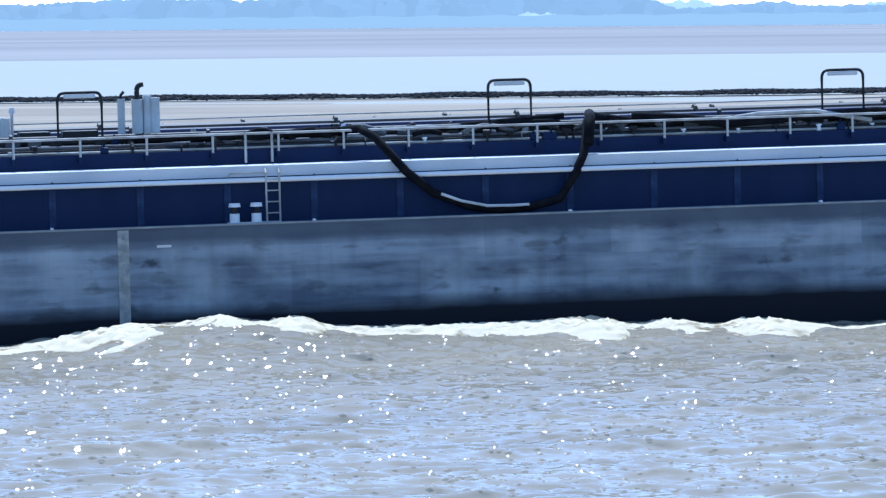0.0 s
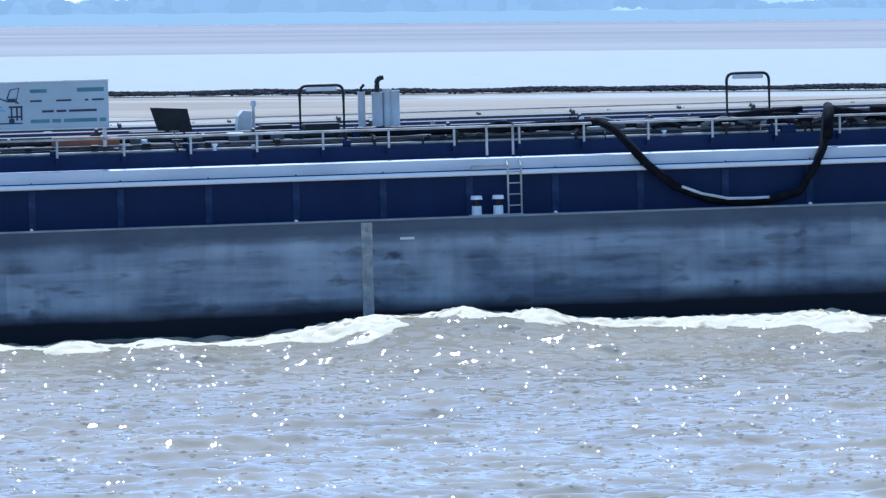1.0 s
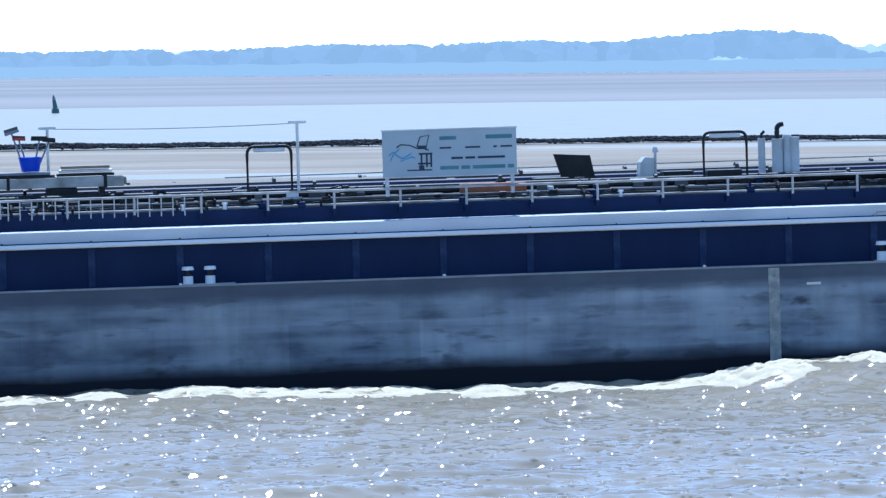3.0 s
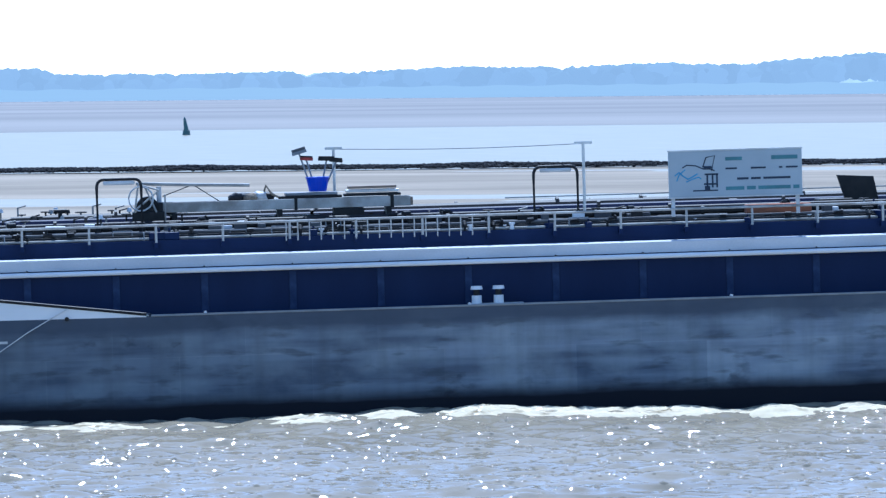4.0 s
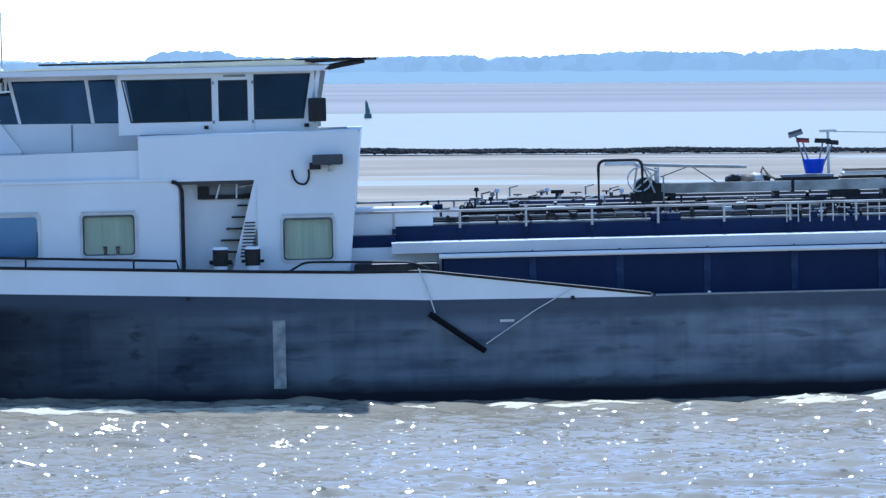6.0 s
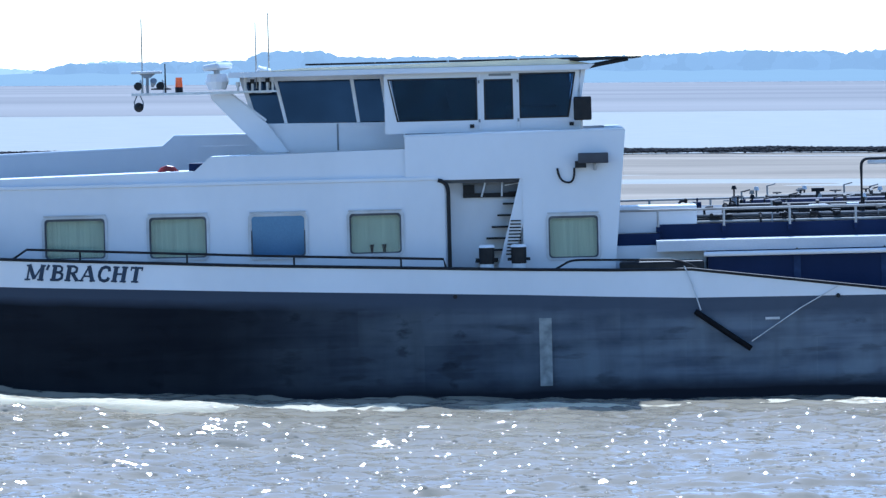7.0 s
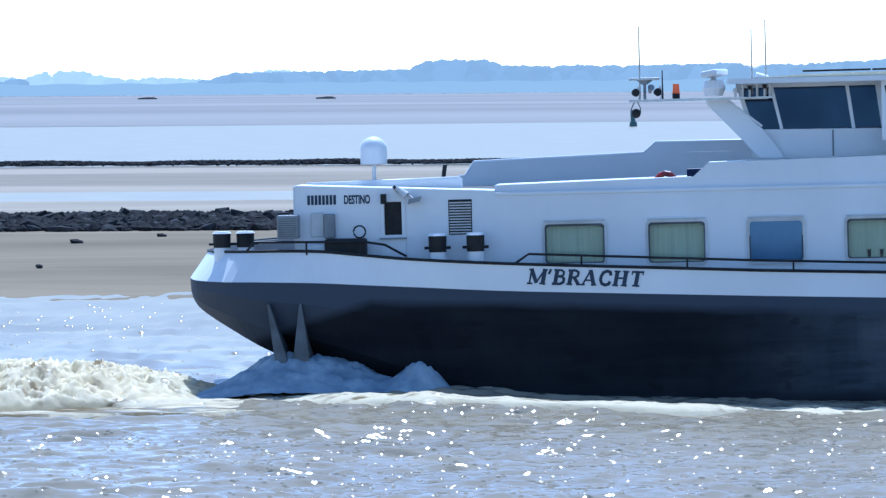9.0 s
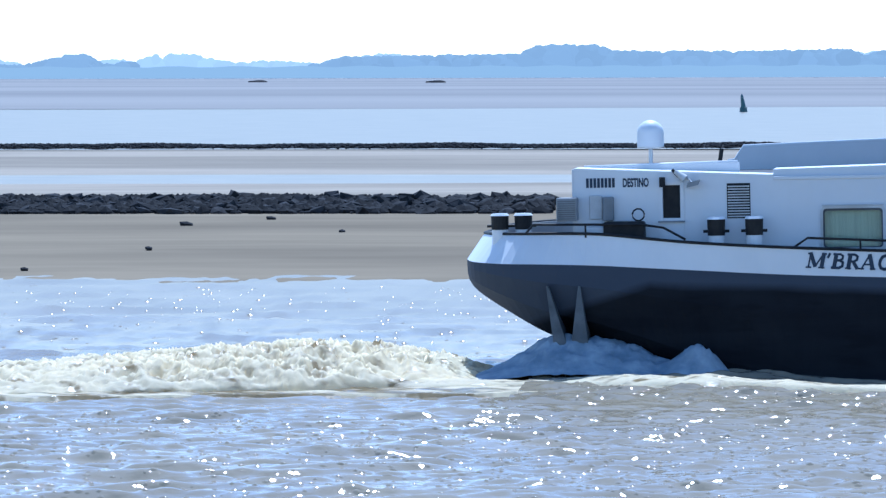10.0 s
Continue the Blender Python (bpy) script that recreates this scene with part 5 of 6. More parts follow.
def build_wheelhouse():
    y = 1.2
    F = BEAM - y
    # main block with openings on the near side
    bm = BM()
    holes = ((-8.04, -6.03, 6.08, 7.03), (-5.86, -5.22, 6.08, 6.98), (-5.06, -3.80, 6.1, 7.1))
    wall_holes(bm, -8.12, -3.70, 5.80, 7.16, y, y + 0.09, holes)
    part("wheelhouse_side", bm, WHITE, ship, "white wheelhouse wall")
    # slanting ends of the first and the last opening
    part("window_cheek", prism(BM(), [(-8.05, 6.07), (-7.80, 6.07), (-8.0, 7.04), (-8.05, 7.04)], y + 0.002, y + 0.088), WHITE, ship)
    part("window_cheek", prism(BM(), [(-3.98, 6.09), (-3.79, 6.09), (-3.79, 7.11), (-3.80, 7.11)], y + 0.002, y + 0.088), WHITE, ship)
    # the door in the middle: leaf edges, hinges, foot rail
    for x in (-6.0, -5.12):
        part("door_jamb", box(BM(), x, x + 0.045, y - 0.035, y - 0.001, 5.84, 7.10, 0.008), WHITE, ship)
        for z in (6.02, 6.9):
            part("hinge", rod(BM(), (x + 0.02, y - 0.05, z), (x + 0.02, y - 0.05, z + 0.07), 0.025, seg=6), GREY_MID, ship)
    part("vent_slot", box(BM(), -5.75, -5.25, y - 0.02, y - 0.001, 7.06, 7.11), GREY_MID, ship)
    # dark strip standing for the shadow in the gap under the wheelhouse
    part("gap_shadow_strip", box(BM(), -7.6, -3.8, y + 0.02, y + 0.08, 5.745, 5.80), DARK, ship)
    for x in (-6.2, -3.95):
        part("wiper_motor", box(BM(), x, x + 0.1, y - 0.06, y - 0.001, 5.9, 5.98, 0.01), DARK, ship)
    bm = BM()
    wall_holes(bm, -8.12, -3.70, 5.80, 7.16, F - 0.09, F, holes)
    part("wheelhouse_side", bm, WHITE, ship)
    # set-back aft block
    ya = 2.2
    for yy in (ya, BEAM - ya - 0.09):
        part("wheelhouse_aft", prism(BM(), [(-10.95, 5.2), (-7.7, 5.2), (-7.7, 6.06), (-11.15, 6.10)], yy, yy + 0.09), WHITE, ship, "white wheelhouse aft wall")
        for pts in ([(-11.15, 6.1), (-11.05, 6.1), (-11.35, 7.1), (-11.45, 7.1)], [(-10.45, 6.1), (-10.38, 6.1), (-10.60, 7.1), (-10.68, 7.1)], [(-8.80, 6.08), (-8.72, 6.08), (-8.86, 7.1), (-8.94, 7.1)], [(-8.12, 6.08), (-7.85, 6.08), (-8.0, 7.1), (-8.25, 7.1)]):
            part("window_post", prism(BM(), pts, yy - 0.01, yy + 0.08), WHITE, ship)
        part("window_head", box(BM(), -11.45, -8.0, yy - 0.012, yy + 0.09, 7.06, 7.2), WHITE, ship)
        pane = part("window_pane", prism(BM(), [(-11.1, 0.0), (-7.9, 0.0), (-8.1, 1.0), (-11.4, 1.0)], 0, 0.012), GLASS_SKY, ship)
        pane.matrix_basis = pose(0, yy + (0.02 if yy < 3 else 0.06), 6.09, -3 if yy < 3 else 3, 0, 0)
    for k, (x0, x1, z0, z1) in enumerate(holes):
        a = 0.20 if k == 0 else 0.0
        b = 0.17 if k == 2 else 0.0
        for yy in (y, F - 0.09):
            part("window_pane", box(BM(), x0, x1, yy + 0.04, yy + 0.055, z0, z1), GLASS_DARK, ship)
            outer = [(x0 + a - 0.01, z0 - 0.01), (x1 - b + 0.01, z0 - 0.01), (x1 + 0.01, z1 + 0.01), (x0 - 0.01, z1 + 0.01)]
            inner = [(x0 + a + 0.025, z0 + 0.025), (x1 - b - 0.025, z0 + 0.025), (x1 - 0.025, z1 - 0.025), (x0 + 0.025, z1 - 0.025)]
            part("window_seal", ring(BM(), outer, inner, yy - 0.006, yy + 0.098), DARK, ship)
    part("front_window", prism(BM(), [(-3.84, 6.1), (-3.80, 6.1), (-3.62, 7.1), (-3.66, 7.1)], y + 0.1, F - 0.1), GLASS_DARK, ship)
    part("front_sill", prism(BM(), [(-3.84, 5.66), (-3.78, 5.66), (-3.78, 6.1), (-3.84, 6.1)], y + 0.1, F - 0.1), WHITE, ship)
    for yy in (y, 3.6, 7.5, F - 0.1):
        part("front_post", prism(BM(), [(-3.84, 6.1), (-3.74, 6.1), (-3.56, 7.16), (-3.66, 7.16)], yy, yy + 0.1), WHITE, ship)
    part("aft_window", prism(BM(), [(-11.12, 6.12), (-11.08, 6.12), (-11.38, 7.08), (-11.42, 7.08)], ya + 0.1, BEAM - ya - 0.1), GLASS_DARK, ship)
    part("aft_wall", box(BM(), -11.1, -11.0, ya + 0.1, BEAM - ya - 0.1, 4.78, 6.1), WHITE, ship)
    part("cabin_floor", box(BM(), -11.0, -3.9, ya + 0.1, BEAM - ya - 0.1, 5.45, 5.55), DECK, ship)
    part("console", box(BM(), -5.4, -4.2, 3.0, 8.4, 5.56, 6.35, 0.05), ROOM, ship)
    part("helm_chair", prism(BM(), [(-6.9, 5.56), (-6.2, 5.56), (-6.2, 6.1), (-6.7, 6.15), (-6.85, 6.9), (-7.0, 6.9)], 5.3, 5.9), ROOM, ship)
    # dark screens added to block the bright view through the cabin
    part("cabin_dark_screen", box(BM(), -8.6, -8.5, 2.4, 8.8, 5.56, 7.1), ROOM, ship)
    part("cabin_dark_screen", box(BM(), -10.9, -3.88, 8.9, 8.98, 5.56, 7.1), ROOM, ship)
    # roof with visor
    roof = part("wheelhouse_roof", prism(BM(), [(-11.65, 7.16), (-3.5, 7.16), (-3.35, 7.28), (-11.6, 7.28)], 0.95, BEAM - 0.95), WHITE, ship, "white overhanging wheelhouse roof")
    part("roof_top", prism(BM(), [(-11.0, 7.285), (-3.4, 7.285), (-4.2, 7.42), (-10.0, 7.34)], 1.1, BEAM - 1.1), CREAM, roof, "cream roof plating")
    part("visor", prism(BM(), [(-3.9, 7.36), (-2.3, 7.40), (-2.3, 7.43), (-3.9, 7.44)], 0.9, BEAM - 0.9), DARK, roof, "dark sun visor over the front windows")
    for yy in (1.0, 5.7, 10.2):
        part("visor_arm", tube(BM(), [(-3.5, yy, 7.22), (-3.2, yy, 7.28), (-2.6, yy, 7.38)], 0.05), DARK, roof)
    for x0, x1 in ((-9.9, -8.35), (-8.3, -6.7), (-6.65, -5.1), (-5.05, -3.6)):
        part("solar_panel", box(BM(), x0, x1, 1.4, 3.0, 7.40, 7.44), DARK, roof, "dark flat solar panel")
    part("side_box", box(BM(), -3.85, -3.45, 0.75, 1.1, 6.02, 6.55, 0.03), DARK, ship, "black side light screen")
    part("side_box_arm", rod(BM(), (-3.68, 0.95, 5.75), (-3.68, 0.95, 6.05), 0.03), GREY_PAINT, ship)
    # lamp cluster and cable on the tower side
    lamp = part("navigation_lamp", box(BM(), -3.78, -3.1, 0.55, 0.80, 5.05, 5.28, 0.02), DECK, ship, "dark grey navigation lamp box")
    part("lamp_bracket", box(BM(), -3.85, -3.6, 0.6, 0.9, 4.95, 5.1), DARK, lamp)
    part("lamp_bracket", tube(BM(), [(-3.4, 0.75, 5.05), (-3.4, 0.85, 4.9)], 0.04), GREY_PAINT, lamp)
    part("cable", tube(BM(), arc((-4.25, 0.86, 4.95), (-4.22, 0.84, 4.62), (-4.0, 0.84, 4.62)) + arc((-3.95, 0.84, 4.63), (-3.85, 0.84, 4.7), (-3.87, 0.86, 4.95)), 0.025, 6), DARK, lamp)
    # mast and antennas aft
    mast = part("radar_mast", prism(BM(), [(-12.14, 6.80), (-12.10, 6.68), (-10.92, 5.44), (-10.35, 5.44), (-10.86, 6.12), (-11.66, 6.80)], 2.06, 2.19), WHITE, ship, "white raked bracket that carries the radar")
    part("bracket_flange", tube(BM(), [(-11.68, 3.2, 6.82), (-10.86, 3.2, 6.17)], 0.03, 6), BEAD, mast)
    part("wall_seam", box(BM(), -9.26, -9.22, 3.29, 3.299, 5.45, 6.05), GREY_MID, mast)
    part("mast_foot", box(BM(), -11.25, -10.4, 3.1, 3.25, 4.78, 5.44, 0.03), GREY_PAINT, mast)
    part("platform", box(BM(), -13.9, -10.7, 2.85, 3.15, 6.80, 6.86), ALU, mast)
    part("radar_motor", rod(BM(), (-11.95, 3.0, 6.9), (-11.95, 3.0, 7.08), 0.20, 0.27, 12), WHITE, mast, "white radar housing")
    part("radar_cover", rod(BM(), (-11.95, 3.0, 7.08), (-11.95, 3.0, 7.26), 0.27, 0.22, 12), WHITE, mast)
    part("radar_neck", rod(BM(), (-11.95, 3.0, 7.26), (-11.95, 3.0, 7.36), 0.07, seg=10), GREY_PAINT, mast)
    scan = part("radar_scanner", box(BM(), -0.2, 0.2, -0.6, 0.6, -0.07, 0.07, 0.05), WHITE, mast, "white bar scanner")
    scan.matrix_basis = pose(-11.93, 3.0, 7.42, 0, -10, -12)
    part("beacon", rod(BM(), (-12.82, 3.0, 6.98), (-12.82, 3.0, 7.2), 0.085, 0.075, 14), ORANGE, mast, "orange warning beacon")
    part("beacon_base", rod(BM(), (-12.82, 3.0, 6.86), (-12.82, 3.0, 6.98), 0.09), DARK, mast)
    for x, z0, z1, yy in ((-13.65, 6.86, 8.55, 3.0), (-11.07, 6.9, 8.42, 3.3), (-10.74, 6.9, 8.62, 2.7)):
        part("antenna", rod(BM(), (x, yy, z0), (x, yy, z1), 0.02, 0.014, 6), RAIL, mast)
    part("antenna_bar", box(BM(), -13.9, -13.2, 2.9, 3.1, 7.30, 7.36, 0.02), GREY_PAINT, mast)
    part("antenna_bracket", prism(BM(), [(-13.72, 7.3), (-13.35, 7.3), (-13.48, 7.2), (-13.6, 7.2)], 2.96, 3.04), GREY_MID, mast)
    part("antenna_post", rod(BM(), (-13.54, 3.0, 6.86), (-13.54, 3.0, 7.22), 0.035), GREY_MID, mast)
    part("antenna_post", rod(BM(), (-13.13, 3.0, 6.86), (-13.13, 3.0, 7.52), 0.022, 0.012), DARK, mast)
    for x in (-13.76, -13.25):
        lamp = part("signal_lamp", rod(BM(), (x - 0.02, 2.94, 7.02), (x + 0.02, 2.86, 7.02), 0.075, 0.095, 14), DARK, mast, "round black signal lamp")
        part("lamp_yoke", tube(BM(), [(x + 0.08, 2.95, 6.86), (x + 0.10, 2.95, 7.0), (x + 0.06, 2.95, 7.16)], 0.02, 6), GREY_PAINT, lamp)
    part("horn", rod(BM(), (-13.42, 2.95, 7.02), (-13.38, 2.8, 7.14), 0.04, 0.08, 10), GREY_MID, mast)
    bm = BM()
    bmesh.ops.create_uvsphere(bm, u_segments=14, v_segments=10, radius=0.11, matrix=Matrix.Translation((-13.75, 3.0, 6.54)))
    part("hanging_lamp", bm, DARK, mast, "dark round lamp under the platform", smooth=True)
    for dx in (-0.1, 0.1):
        part("hanging_lamp_rod", tube(BM(), [(-13.75 + dx * 0.3, 3.0, 6.82), (-13.75 + dx, 3.0, 6.66), (-13.75 + dx, 3.0, 6.54)], 0.016, 6), GREY_MID, mast)
    part("lamp_rail", box(BM(), -11.55, -10.55, 2.6, 2.66, 6.82, 6.86), ALU, mast)
    for x, h, m in ((-11.45, 0.16, GREY_PAINT), (-11.28, 0.26, GREY_PAINT), (-11.12, 0.22, DARK), (-10.95, 0.30, GREY_PAINT), (-10.78, 0.24, DARK), (-10.66, 0.28, GREY_PAINT)):
        pin = part("lamp_pin", rod(BM(), (x, 2.62, 6.86), (x, 2.62, 6.86 + h), 0.028, seg=8), GREY_PAINT, mast)
        part("lamp_head", rod(BM(), (x, 2.62, 6.80 + h), (x, 2.62, 6.90 + h), 0.05, seg=10), m, pin)
    part("search_light", rod(BM(), (-10.98, 2.5, 7.34), (-10.72, 2.45, 7.24), 0.09, 0.11, 14), WHITE, mast, "white search light")
    # the fittings stand on the near side of the bracket
    for o in mast.children:
        o.location.y -= 1.1
    part("gps_mushroom", rod(BM(), (-10.9, 2.5, 7.3), (-10.9, 2.5, 7.4), 0.12, 0.05, 10), WHITE, ship)
    part("life_ring", tube(BM(), [(-13.1 + 0.22 * math.cos(a * 0.55), 1.6, 4.93 + 0.22 * math.sin(a * 0.55)) for a in range(13)], 0.07), RED, ship, "red life ring on the house deck")
    part("deck_locker", box(BM(), -12.6, -12.0, 1.3, 2.0, 4.78, 5.25, 0.03), NAVY, ship)


def build_forward_block():
    """The white block and step before the house."""
    part("fore_block", box(BM(), -3.0, -1.1, 1.83, 2.9, 3.40, 4.02, 0.02), WHITE, ship, "white deck box before the house")
    part("fore_step", box(BM(), -3.0, -0.92, 1.3, 10.1, 1.95, 3.14, 0.02), WHITE, ship)
    part("fore_band", box(BM(), -3.0, -1.96, 1.45, 9.9, 3.145, 3.40), NAVY, ship)
    part("winch", box(BM(), -2.9, -1.0, 0.35, 0.9, 2.05, 2.82, 0.06), DARK, ship, "dark winch behind the bulwark")
    part("handle_bar", tube(BM(), [(-4.35, 0.1, 2.70)] + arc((-4.1, 0.1, 2.84), (-4.0, 0.1, 2.9), (-3.8, 0.1, 2.9)) + arc((-1.9, 0.1, 2.86), (-1.5, 0.1, 2.86), (-1.2, 0.1, 2.66)), 0.025), DARK, ship)
    # hand rails on the aft bulwark
    for pts in ([(-16.5, 3.22), (-16.2, 3.42), (-11.0, 3.16), (-6.85, 2.99), (-6.8, 2.8)], [(-22.7, 3.6), (-22.5, 3.82), (-20.0, 3.78), (-19.5, 3.7), (-19.0, 3.42)]):
        r = part("hand_rail", tube(BM(), [(x, 0.12 if x > -19 else 0.3, z) for x, z in pts], 0.028), DARK, ship, "dark hand rail on the bulwark")
        x = pts[1][0] + 1.2
        while x < pts[-2][0]:
            z = np.interp(x, [p[0] for p in pts], [p[1] for p in pts])
            part("stanchion", rod(BM(), (x, 0.12 if x > -19 else 0.3, z - 0.3), (x, 0.12 if x > -19 else 0.3, z), 0.025, seg=6), DARK, r)
            x += 2.4


build_hull()
build_trunk()
build_rails()
build_deck_gear()
build_sign()
build_house()
build_wheelhouse()
build_forward_block()
for x, y, z, gap, r, h in ((26.67, 0.42, 1.985, 0.49, 0.11, 0.46), (11.04, 0.42, 1.985, 0.49, 0.11, 0.42), (-18.3, 0.45, 2.95, 0.87, 0.20, 0.98), (-5.88, 0.45, 2.3, 0.72, 0.17, 0.97)):
    bollard_pair(x, y, z, gap, r, h, base=x > 0)
bollard_pair(-23.42, 1.6, 3.2, 0.55, 0.20, 0.85, base=False)

# ---- loose things carried on deck ----
CARGO = []


def carried(name, label, category, x, y, z):
    ob = new(name)
    tagged(ob, label, category)
    CARGO.append((ob, Matrix.Translation((x, y, z))))
    return ob


def build_cargo():
    g = carried("gangway", "grey aluminium gangway lying on deck trestles", "gangway", 4.2, 4.0, 4.1)
    for yy in (-0.3, 0.3):
        part("side_beam", box(BM(), 0, 5.66, yy - 0.03, yy + 0.03, 0.05, 0.28, 0.01), RAIL, g)
    part("tread", box(BM(), 0, 5.6, -0.27, 0.27, 0.06, 0.1), GREY_PAINT, g)
    for x in (0.2, 2.6, 5.1):
        part("trestle", box(BM(), x, x + 0.12, -0.4, 0.4, -0.33, 0.05), DARK, g)
    part("strap", box(BM(), 3.0, 3.07, -0.34, 0.34, 0.03, 0.33), DARK, g)
    part("under_beam", box(BM(), 1.4, 3.6, -0.32, 0.32, -0.25, -0.1, 0.02), DARK, g)
    part("under_beam", box(BM(), 3.9, 4.6, -0.32, 0.32, -0.3, 0.04, 0.02), DARK, g)
    part("strap", box(BM(), 5.2, 5.28, -0.34, 0.34, 0.03, 0.33), DARK, g)
    part("end_plate", box(BM(), 5.66, 5.72, -0.3, 0.3, 0.08, 0.25), TAN, g)
    c = carried("deck_crane", "folded grey deck crane with winch and wires", "crane", 3.5, 4.0, 3.77)
    part("winch_drum", rod(BM(), (0.35, -0.3, 0.5), (0.35, 0.3, 0.5), 0.26, seg=18), DARK, c)
    part("winch_frame", box(BM(), 0.0, 0.75, -0.35, 0.35, 0.0, 0.42, 0.03), DARK, c)
    part("crane_post", rod(BM(), (0.62, 0, 0.0), (0.62, 0, 0.98), 0.06), GREY_PAINT, c)
    part("jib", tube(BM(), [(0.1, 0, 1.06), (1.3, 0, 1.0), (2.7, 0, 0.95)], 0.04), RAIL, c)
    for a, b in (((0.05, 0, 0.4), (0.15, 0, 1.05)), ((0.15, 0, 1.05), (0.62, 0, 0.9)), ((0.05, 0, 0.45), (0.62, 0, 0.9)), ((0.3, 0, 0.98), (0.55, 0, 0.4)), ((0.75, 0, 0.1), (0.75, 0, 0.8))):
        part("brace", rod(BM(), (a[0], -0.35, a[2]), (b[0], -0.35, b[2]), 0.022, seg=6), RAIL, c)
    part("motor", box(BM(), 0.5, 0.95, -0.3, 0.1, 0.35, 0.62, 0.04), DARK, c)
    part("jib_wire", tube(BM(), [(0.7, 0, 0.75), (1.4, 0, 1.0), (2.0, 0, 0.6)], 0.013, 5), DARK, c)
    part("wheel", tube(BM(), [(0.2 + 0.28 * math.cos(a * 0.5), -0.4, 0.72 + 0.28 * math.sin(a * 0.5)) for a in range(14)], 0.02, 5), GREY_PAINT, c)
    b = carried("blue_barrel", "bright blue plastic tub on the gangway", "barrel", 7.76, 4.0, 4.53)
    bm = BM()
    rod(bm, (0, 0, 0.0), (0, 0, 0.3), 0.20, 0.26, 20)
    part("body", bm, BLUE, b)
    part("rim", rod(BM(), (0, 0, 0.3), (0, 0, 0.335), 0.275, seg=20), BLUE, b)
    for hx, hz, bx, w, tilt, m, say in ((-0.40, 0.93, -0.14, 0.34, -16, GREY_MID, "grey-headed deck broom standing in a blue tub"), (-0.24, 0.78, -0.05, 0.30, 4, RED, "red-headed deck scrubber standing in a blue tub"), (0.22, 0.76, 0.08, 0.38, 2, DARK, "black-headed deck broom standing in a blue tub"), (0.44, 0.72, 0.16, 0.30, 6, DARK, "black-headed deck broom standing in a blue tub")):
        t = carried("deck_broom", say, "broom", 7.76, 4.0, 4.53)
        part("handle", rod(BM(), (bx, 0.05, 0.05), (hx, 0.05, hz - 0.06), 0.02, seg=8), GREY_MID, t)
        head = part("broom_head", box(BM(), -w / 2, w / 2, -0.05, 0.05, -0.035, 0.035, 0.01), m, t)
        head.matrix_basis = pose(hx, 0.05, hz - 0.03, 0, tilt, 0)
        bristle = part("bristles", box(BM(), -w / 2 + 0.01, w / 2 - 0.01, -0.045, 0.045, 0.036, 0.10 if m is GREY_MID else 0.07), DARK if m is not GREY_MID else DECK, t)
        bristle.matrix_basis = pose(hx, 0.05, hz - 0.03, 0, tilt, 0)
    for x0, x1, z, m in ((6.85, 8.3, 4.385, DARK), (7.0, 8.2, 4.455, GREY_MID)):
        d = carried("loose_plank", "weathered plank lying on the gangway", "plank", x0, 4.0, z)
        part("board", box(BM(), 0, x1 - x0, -0.24, 0.24, 0, 0.06, 0.008), m, d)
    k = carried("ladder_stack", "stack of grey ladders and planks on the gangway", "planks", 8.35, 4.0, 4.39)
    for i in range(3):
        part("plank", box(BM(), 0.05 * i, 1.3 - 0.05 * i, -0.28, 0.28, 0.01 + 0.085 * i, 0.07 + 0.085 * i, 0.01), (DARK, ALU, TAN)[i], k)
    n = carried("rope_bundle", "heap of tarpaulin and mooring rope on the gangway", "rope", 5.75, 4.0, 4.38)
    rng = random.Random(3)
    for i in range(5):
        bm = BM()
        bmesh.ops.create_icosphere(bm, subdivisions=3, radius=1.0)
        for v in bm.verts:
            v.co *= 1 + 0.25 * noise.noise(v.co * 2.2 + Vector((i * 7, 0, 0)))
            v.co = Vector((v.co.x * 0.2, v.co.y * 0.2, max(v.co.z, -0.4) * (0.12 + 0.03 * (i == 3))))
            v.co += Vector((0.15 + 0.17 * i, 0.1 * math.sin(i * 2), 0.05))
        part("fold", bm, (DARK, DECK, ROPE, GREY_PAINT, DARK)[i], n, smooth=True)
    part("loose_end", tube(BM(), [(0.75, 0, 0.1), (0.82, -0.05, 0.32), (0.95, -0.1, 0.12), (1.15, -0.1, 0.02)], 0.03, 6), ROPE, n)


build_cargo()


# ---- wash along the hull and wake: pieces that run with the ship ----
def crest(x):
    """Height of the water's edge along the hull."""
    return np.interp(x, (-40, -24, -18.3, -13.7, -9, -3, 1.3, 5, 6.8, 11, 17, 19, 21.5, 22.7, 24.2, 26, 28, 29.7, 35, 40, 60),
                     (-0.1, 0.0, 0.12, -0.05, -0.22, -0.22, -0.16, -0.18, -0.04, 0.02, -0.05, 0.0, 0.02, 0.14, 0.42, 0.50, 0.37, 0.2, 0.22, 0.13, 0.1))


def lumps(X, Y, seed, sizes):
    """Billowing round lumps of foam."""
    out = np.zeros_like(X)
    for k, (l0, l1, amp) in enumerate(sizes):
        w = waves(X, Y, seed + k, 30, l0, l1, 1.0, 3, 0)
        out += amp * (1 - np.abs(w) / (np.abs(w).mean() * 2.2)).clip(0, 1) ** 0.7
    return out


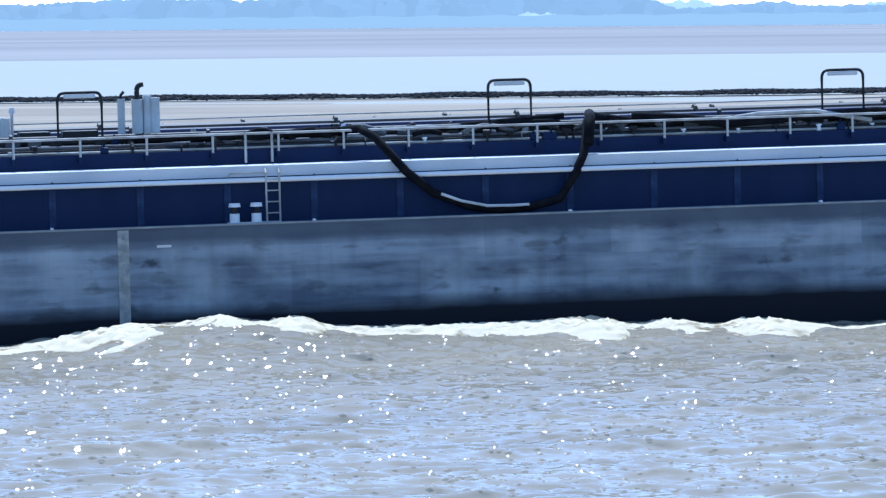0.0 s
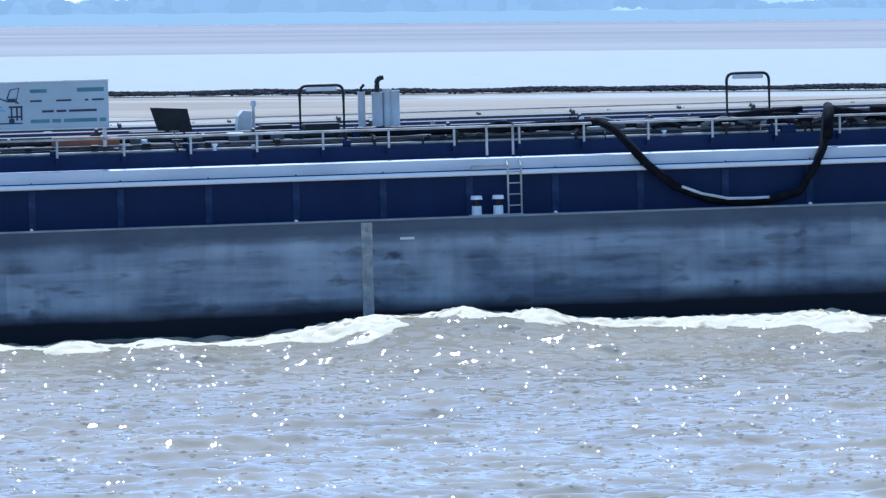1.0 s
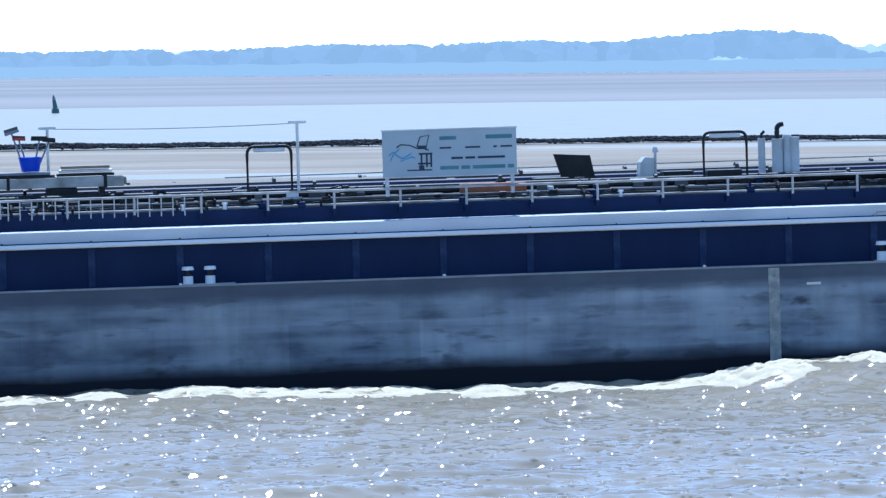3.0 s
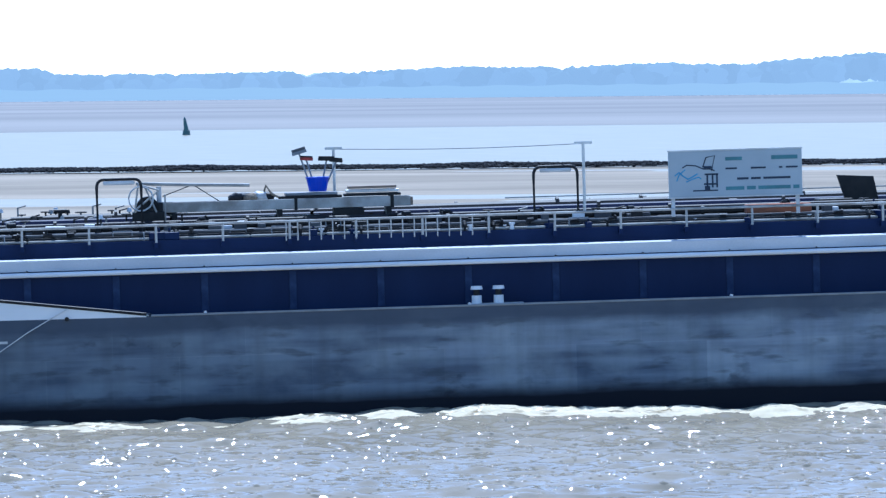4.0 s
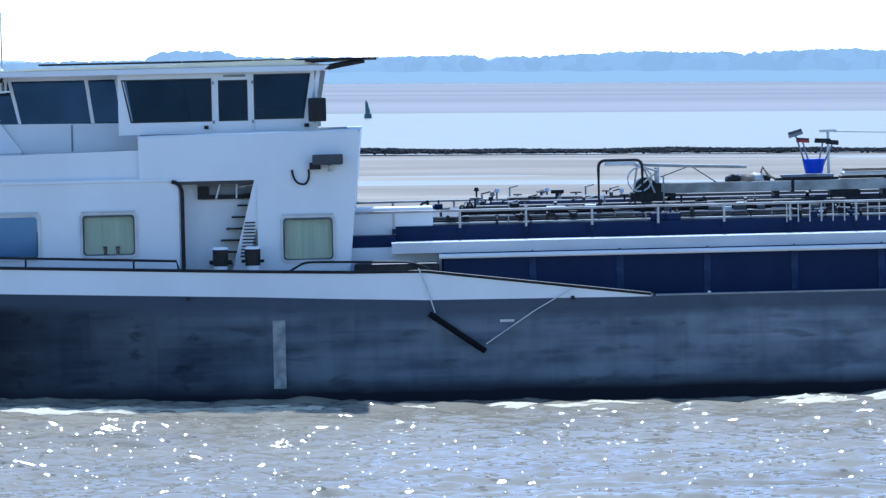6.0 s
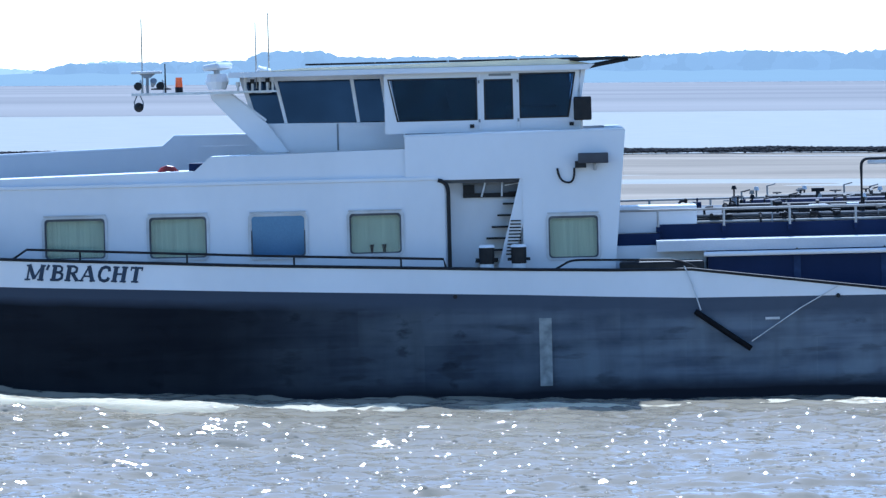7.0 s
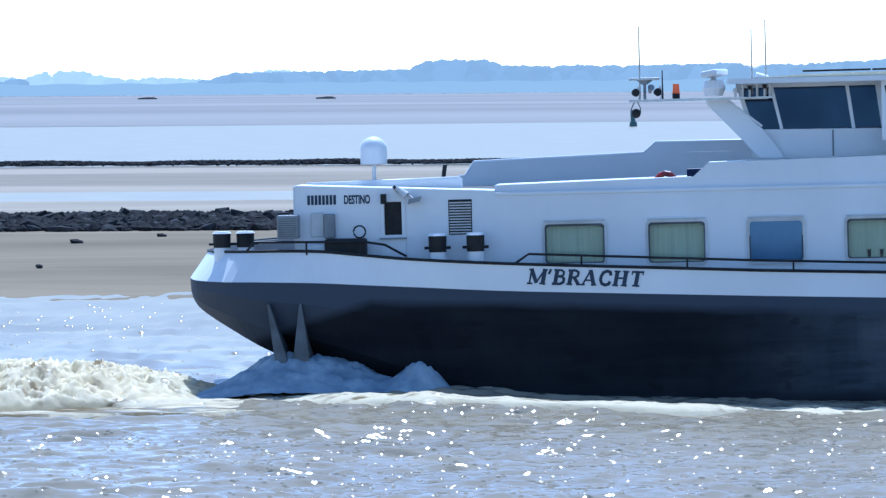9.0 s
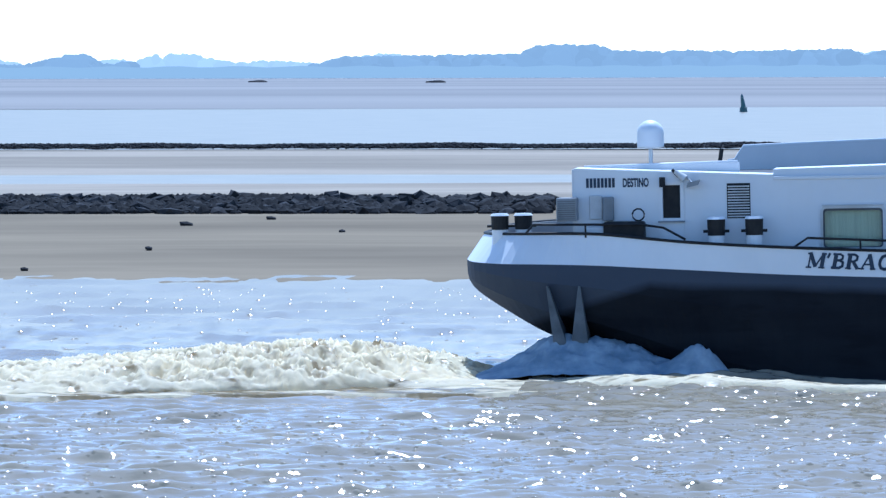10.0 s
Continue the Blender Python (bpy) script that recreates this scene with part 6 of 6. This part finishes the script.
def build_wash():
    # shallow water drawn along by the hull
    xs = np.arange(-22.5, 55, 0.055)
    ys = np.arange(-7.0, 0.6, 0.075)
    X, Y = np.meshgrid(xs, ys)
    fade = np.clip((Y + 7.0) / 4.5, 0, 1)
    fade = fade * fade * (3 - 2 * fade)
    Z = (crest(X) + 0.15) * fade - 0.25 + chop(X, Y, 31) - 0.2 * (1 - np.clip((Y + 7.0) / 1.0, 0, 1))
    a = grid_mesh("hull_wash", xs, ys, Z, WATER)
    wavelets("glint_ripple_field", 2200, -22, 52, -6.2, -2.2, height_at(xs, ys, Z), 63, a)
    tagged(a, "rippled wave of water running along the hull", "wave")
    # the bright foam edge, thick forward and thin aft
    xs = np.arange(-26, 54, 0.08)
    ys = np.arange(-4.9, 0.2, 0.07)
    X, Y = np.meshgrid(xs, ys)
    thick = np.interp(X, (-26, -21, -16, -8, 2, 6, 9, 20, 22, 24, 30, 54), (0.8, 0.65, 0.55, 0.55, 0.65, 0.7, 1.1, 1.1, 0.8, 1.4, 1.5, 1.6)) * (0.75 + 0.3 * np.sin(X * 0.9) * np.sin(X * 0.31 + 1) + 0.25 * np.sin(X * 2.3 + 2 * np.sin(X * 0.7)))
    # abreast of the house, moved clear of shade, raised to fit the camera's view
    out = np.interp(X, (-22, -18, -4, 0), (0.0, 1.4, 1.4, 0.0))
    body = 1 - np.abs(Y + 1.85 + out + 0.25 * np.sin(X * 0.37) + 0.12 * np.sin(X * 1.9)) / (0.95 * np.clip(thick, 0.05, 1.6) + 0.12)
    Z = crest(X) - 0.15 + 0.07 * out + np.where(body > 0, 0.03 + 0.05 * np.sqrt(np.clip(body, 0, 1)) * thick + 0.13 * thick * lumps(X, Y, 70, ((0.6, 1.4, 0.6), (0.25, 0.6, 0.5))) * np.clip(body * 2, 0, 1), np.clip(0.03 + 0.5 * body, -0.7, 0.03))
    b = grid_mesh("hull_foam", xs, ys, Z, FOAM)
    tagged(b, "white foam crest running along the hull", "foam")
    # churned wake behind the stern, spreading towards the bank
    xs = np.arange(-42, -21.5, 0.06)
    ys = np.arange(-6.0, 7.5, 0.075)
    X, Y = np.meshgrid(xs, ys)
    back = -22.5 - X
    mid = 2.0 - 0.55 * np.clip(back, 0, 5) - 0.2 * np.clip(back - 5, 0, 10)
    half = 2.6 + 0.10 * np.clip(back, 0, 20)
    across = 1 - (np.abs(Y - mid) / half) ** 2
    high = np.interp(back, (-1, 0.8, 2.2, 4, 6, 9, 12, 16, 20), (0.0, 0.0, 0.48, 0.74, 0.74, 0.56, 0.40, 0.30, 0.24))
    Z = np.where(across > 0, high * np.clip(across, 0, 1) ** 0.6 * (0.25 + 0.95 * lumps(X, Y, 80, ((1.0, 2.6, 0.5), (0.42, 1.0, 0.42), (0.18, 0.42, 0.34)))), -0.3) - 0.2
    c = grid_mesh("wake_foam", xs, ys, Z, FOAM)
    tagged(c, "churning cream-white wake foam behind the stern", "foam")
    # flat streaks of foam beside it
    xs = np.arange(-42, -12, 0.12)
    ys = np.arange(-8.5, 1.5, 0.1)
    X, Y = np.meshgrid(xs, ys)
    line = -3.0 + 0.20 * (X + 20)
    Z = np.where(np.abs(Y - line - 1.2) < 1.9, 0.0, -0.3) + 0.08 * waves(X, Y, 51, 50, 0.4, 2.0, 1.0, 1.5, -1.3) - 0.15 - 0.3 * np.clip((X + 15) / 3, 0, 1)
    d = grid_mesh("wake_edge", xs, ys, Z, FOAM_THIN)
    tagged(d, "flat streaky foam beside the wake", "foam")
    # screw-thrown water under the counter, the ship's shade put into its blue-grey
    xs = np.arange(-25.0, -16.0, 0.07)
    ys = np.arange(-0.9, 3.2, 0.08)
    X, Y = np.meshgrid(xs, ys)
    hump = 0.85 * np.exp(-((X + 22.0) / 1.35) ** 2) + 0.55 * np.exp(-((X + 20.3) / 1.1) ** 2)
    Z = (hump * np.exp(-((Y - 0.5) / 1.1) ** 2) + 0.72 * np.exp(-((X + 18.7) / 0.62) ** 2 - ((Y + 0.1) / 0.6) ** 2)) * (0.85 + 0.25 * lumps(X, Y, 90, ((0.5, 1.2, 0.6), (0.2, 0.5, 0.4)))) - 0.16
    Z += 0.10 * lumps(X, Y, 95, ((0.25, 0.5, 0.6), (0.16, 0.3, 0.5))) * np.clip(Z + 0.1, 0, 1)
    e = grid_mesh("screw_wash", xs, ys, Z, WASH_SHADED)
    tagged(e, "pale mound of screw wash under the stern", "foam")
    return [a, b, c, d, e]


WASH = build_wash()

# ---- buoy and stones ----
def build_buoy():
    b = new("navigation_buoy")
    tagged(b, "green conical navigation buoy leaning in the current", "buoy")
    # green paled and blued, distance haze put into the paint
    green = paint("hazed_green_buoy_paint", (0.05, 0.12, 0.125), (0.045, 0.09, 0.10), 0.5, scale=2)
    part("float", rod(BM(), (0, 0, -0.5), (0, 0, 0.5), 0.68, 0.58, 18), green, b)
    part("tower", rod(BM(), (0, 0, 0.5), (-0.22, 0, 2.05), 0.42, 0.25, 14), green, b)
    part("topmark", rod(BM(), (-0.23, 0, 2.08), (-0.30, 0, 2.7), 0.30, 0.04, 14), green, b)
    b.matrix_basis = pose(7.4, 735, 0, 0, 0, 0)
    for x, y in ((-195, 2000), (-110, 1900)):
        k = new("sandbank_wreck")
        tagged(k, "small dark hump on the far sandbank", "hump")
        bm = BM()
        bmesh.ops.create_icosphere(bm, subdivisions=2, radius=1.0)
        for v in bm.verts:
            v.co = Vector((v.co.x * 4.5, v.co.y * 3, v.co.z * 0.9)) * (1 + 0.3 * noise.noise(v.co * 2))
        part("mound", bm, STONE, k)
        k.location = (x, y, 0.9)


build_buoy()


def build_stones():
    meshes = [stone_mesh(s) for s in range(6)]
    rng = random.Random(9)
    for k in range(290):
        ob = new("stone", meshes[k % 6])
        ob.parent = groyne
        u = rng.random()
        x, y = -44 + 36.6 * rng.random(), 214 + 13 * u
        s = 0.3 + 0.3 * rng.random()
        ob.matrix_basis = pose(x, y, 0.38 * (1 - (1 - u) ** 2) + 0.08, rng.uniform(-25, 25), rng.uniform(-25, 25), rng.uniform(0, 360)) @ Matrix.Diagonal((s * rng.uniform(0.8, 1.5), s, s * 0.8, 1))
    for x, y, s in ((-22.5, 198, 0.26), (-30.5, 176, 0.18), (-21.0, 172, 0.12), (-15, 190, 0.13), (-24, 160, 0.12), (-19.5, 206, 0.2)):
        b = new("boulder", meshes[int(s * 100) % 6])
        tagged(b, "small stone lying on the wet sand", "stone", "loose stones on the sand")
        b.matrix_basis = pose(x, y, 0.14 if y > 170 else -0.13, 10, 5, 40) @ Matrix.Diagonal((s * 1.4, s, s, 1))


build_stones()
for ob in list(bpy.data.objects):
    if ob.type == "MESH" and ob.data.materials and ob.data.materials[0] in (GLASS, GLASS_DARK):
        ob.visible_shadow = False


# ---- what moves ----
def motions():
    times = [0.0, 1.0, 2.0, 3.0, 4.0, 5.0, 6.0, 7.0, 8.0, 9.0, 10.0]
    walk(ship, [(t, ship_at(t)) for t in times])
    for ob, local in CARGO:
        walk(ob, [(t, ship_at(t) @ local) for t in times])
    for ob in WASH:
        walk(ob, [(t, ship_at(t, 0.0)) for t in times])


motions()
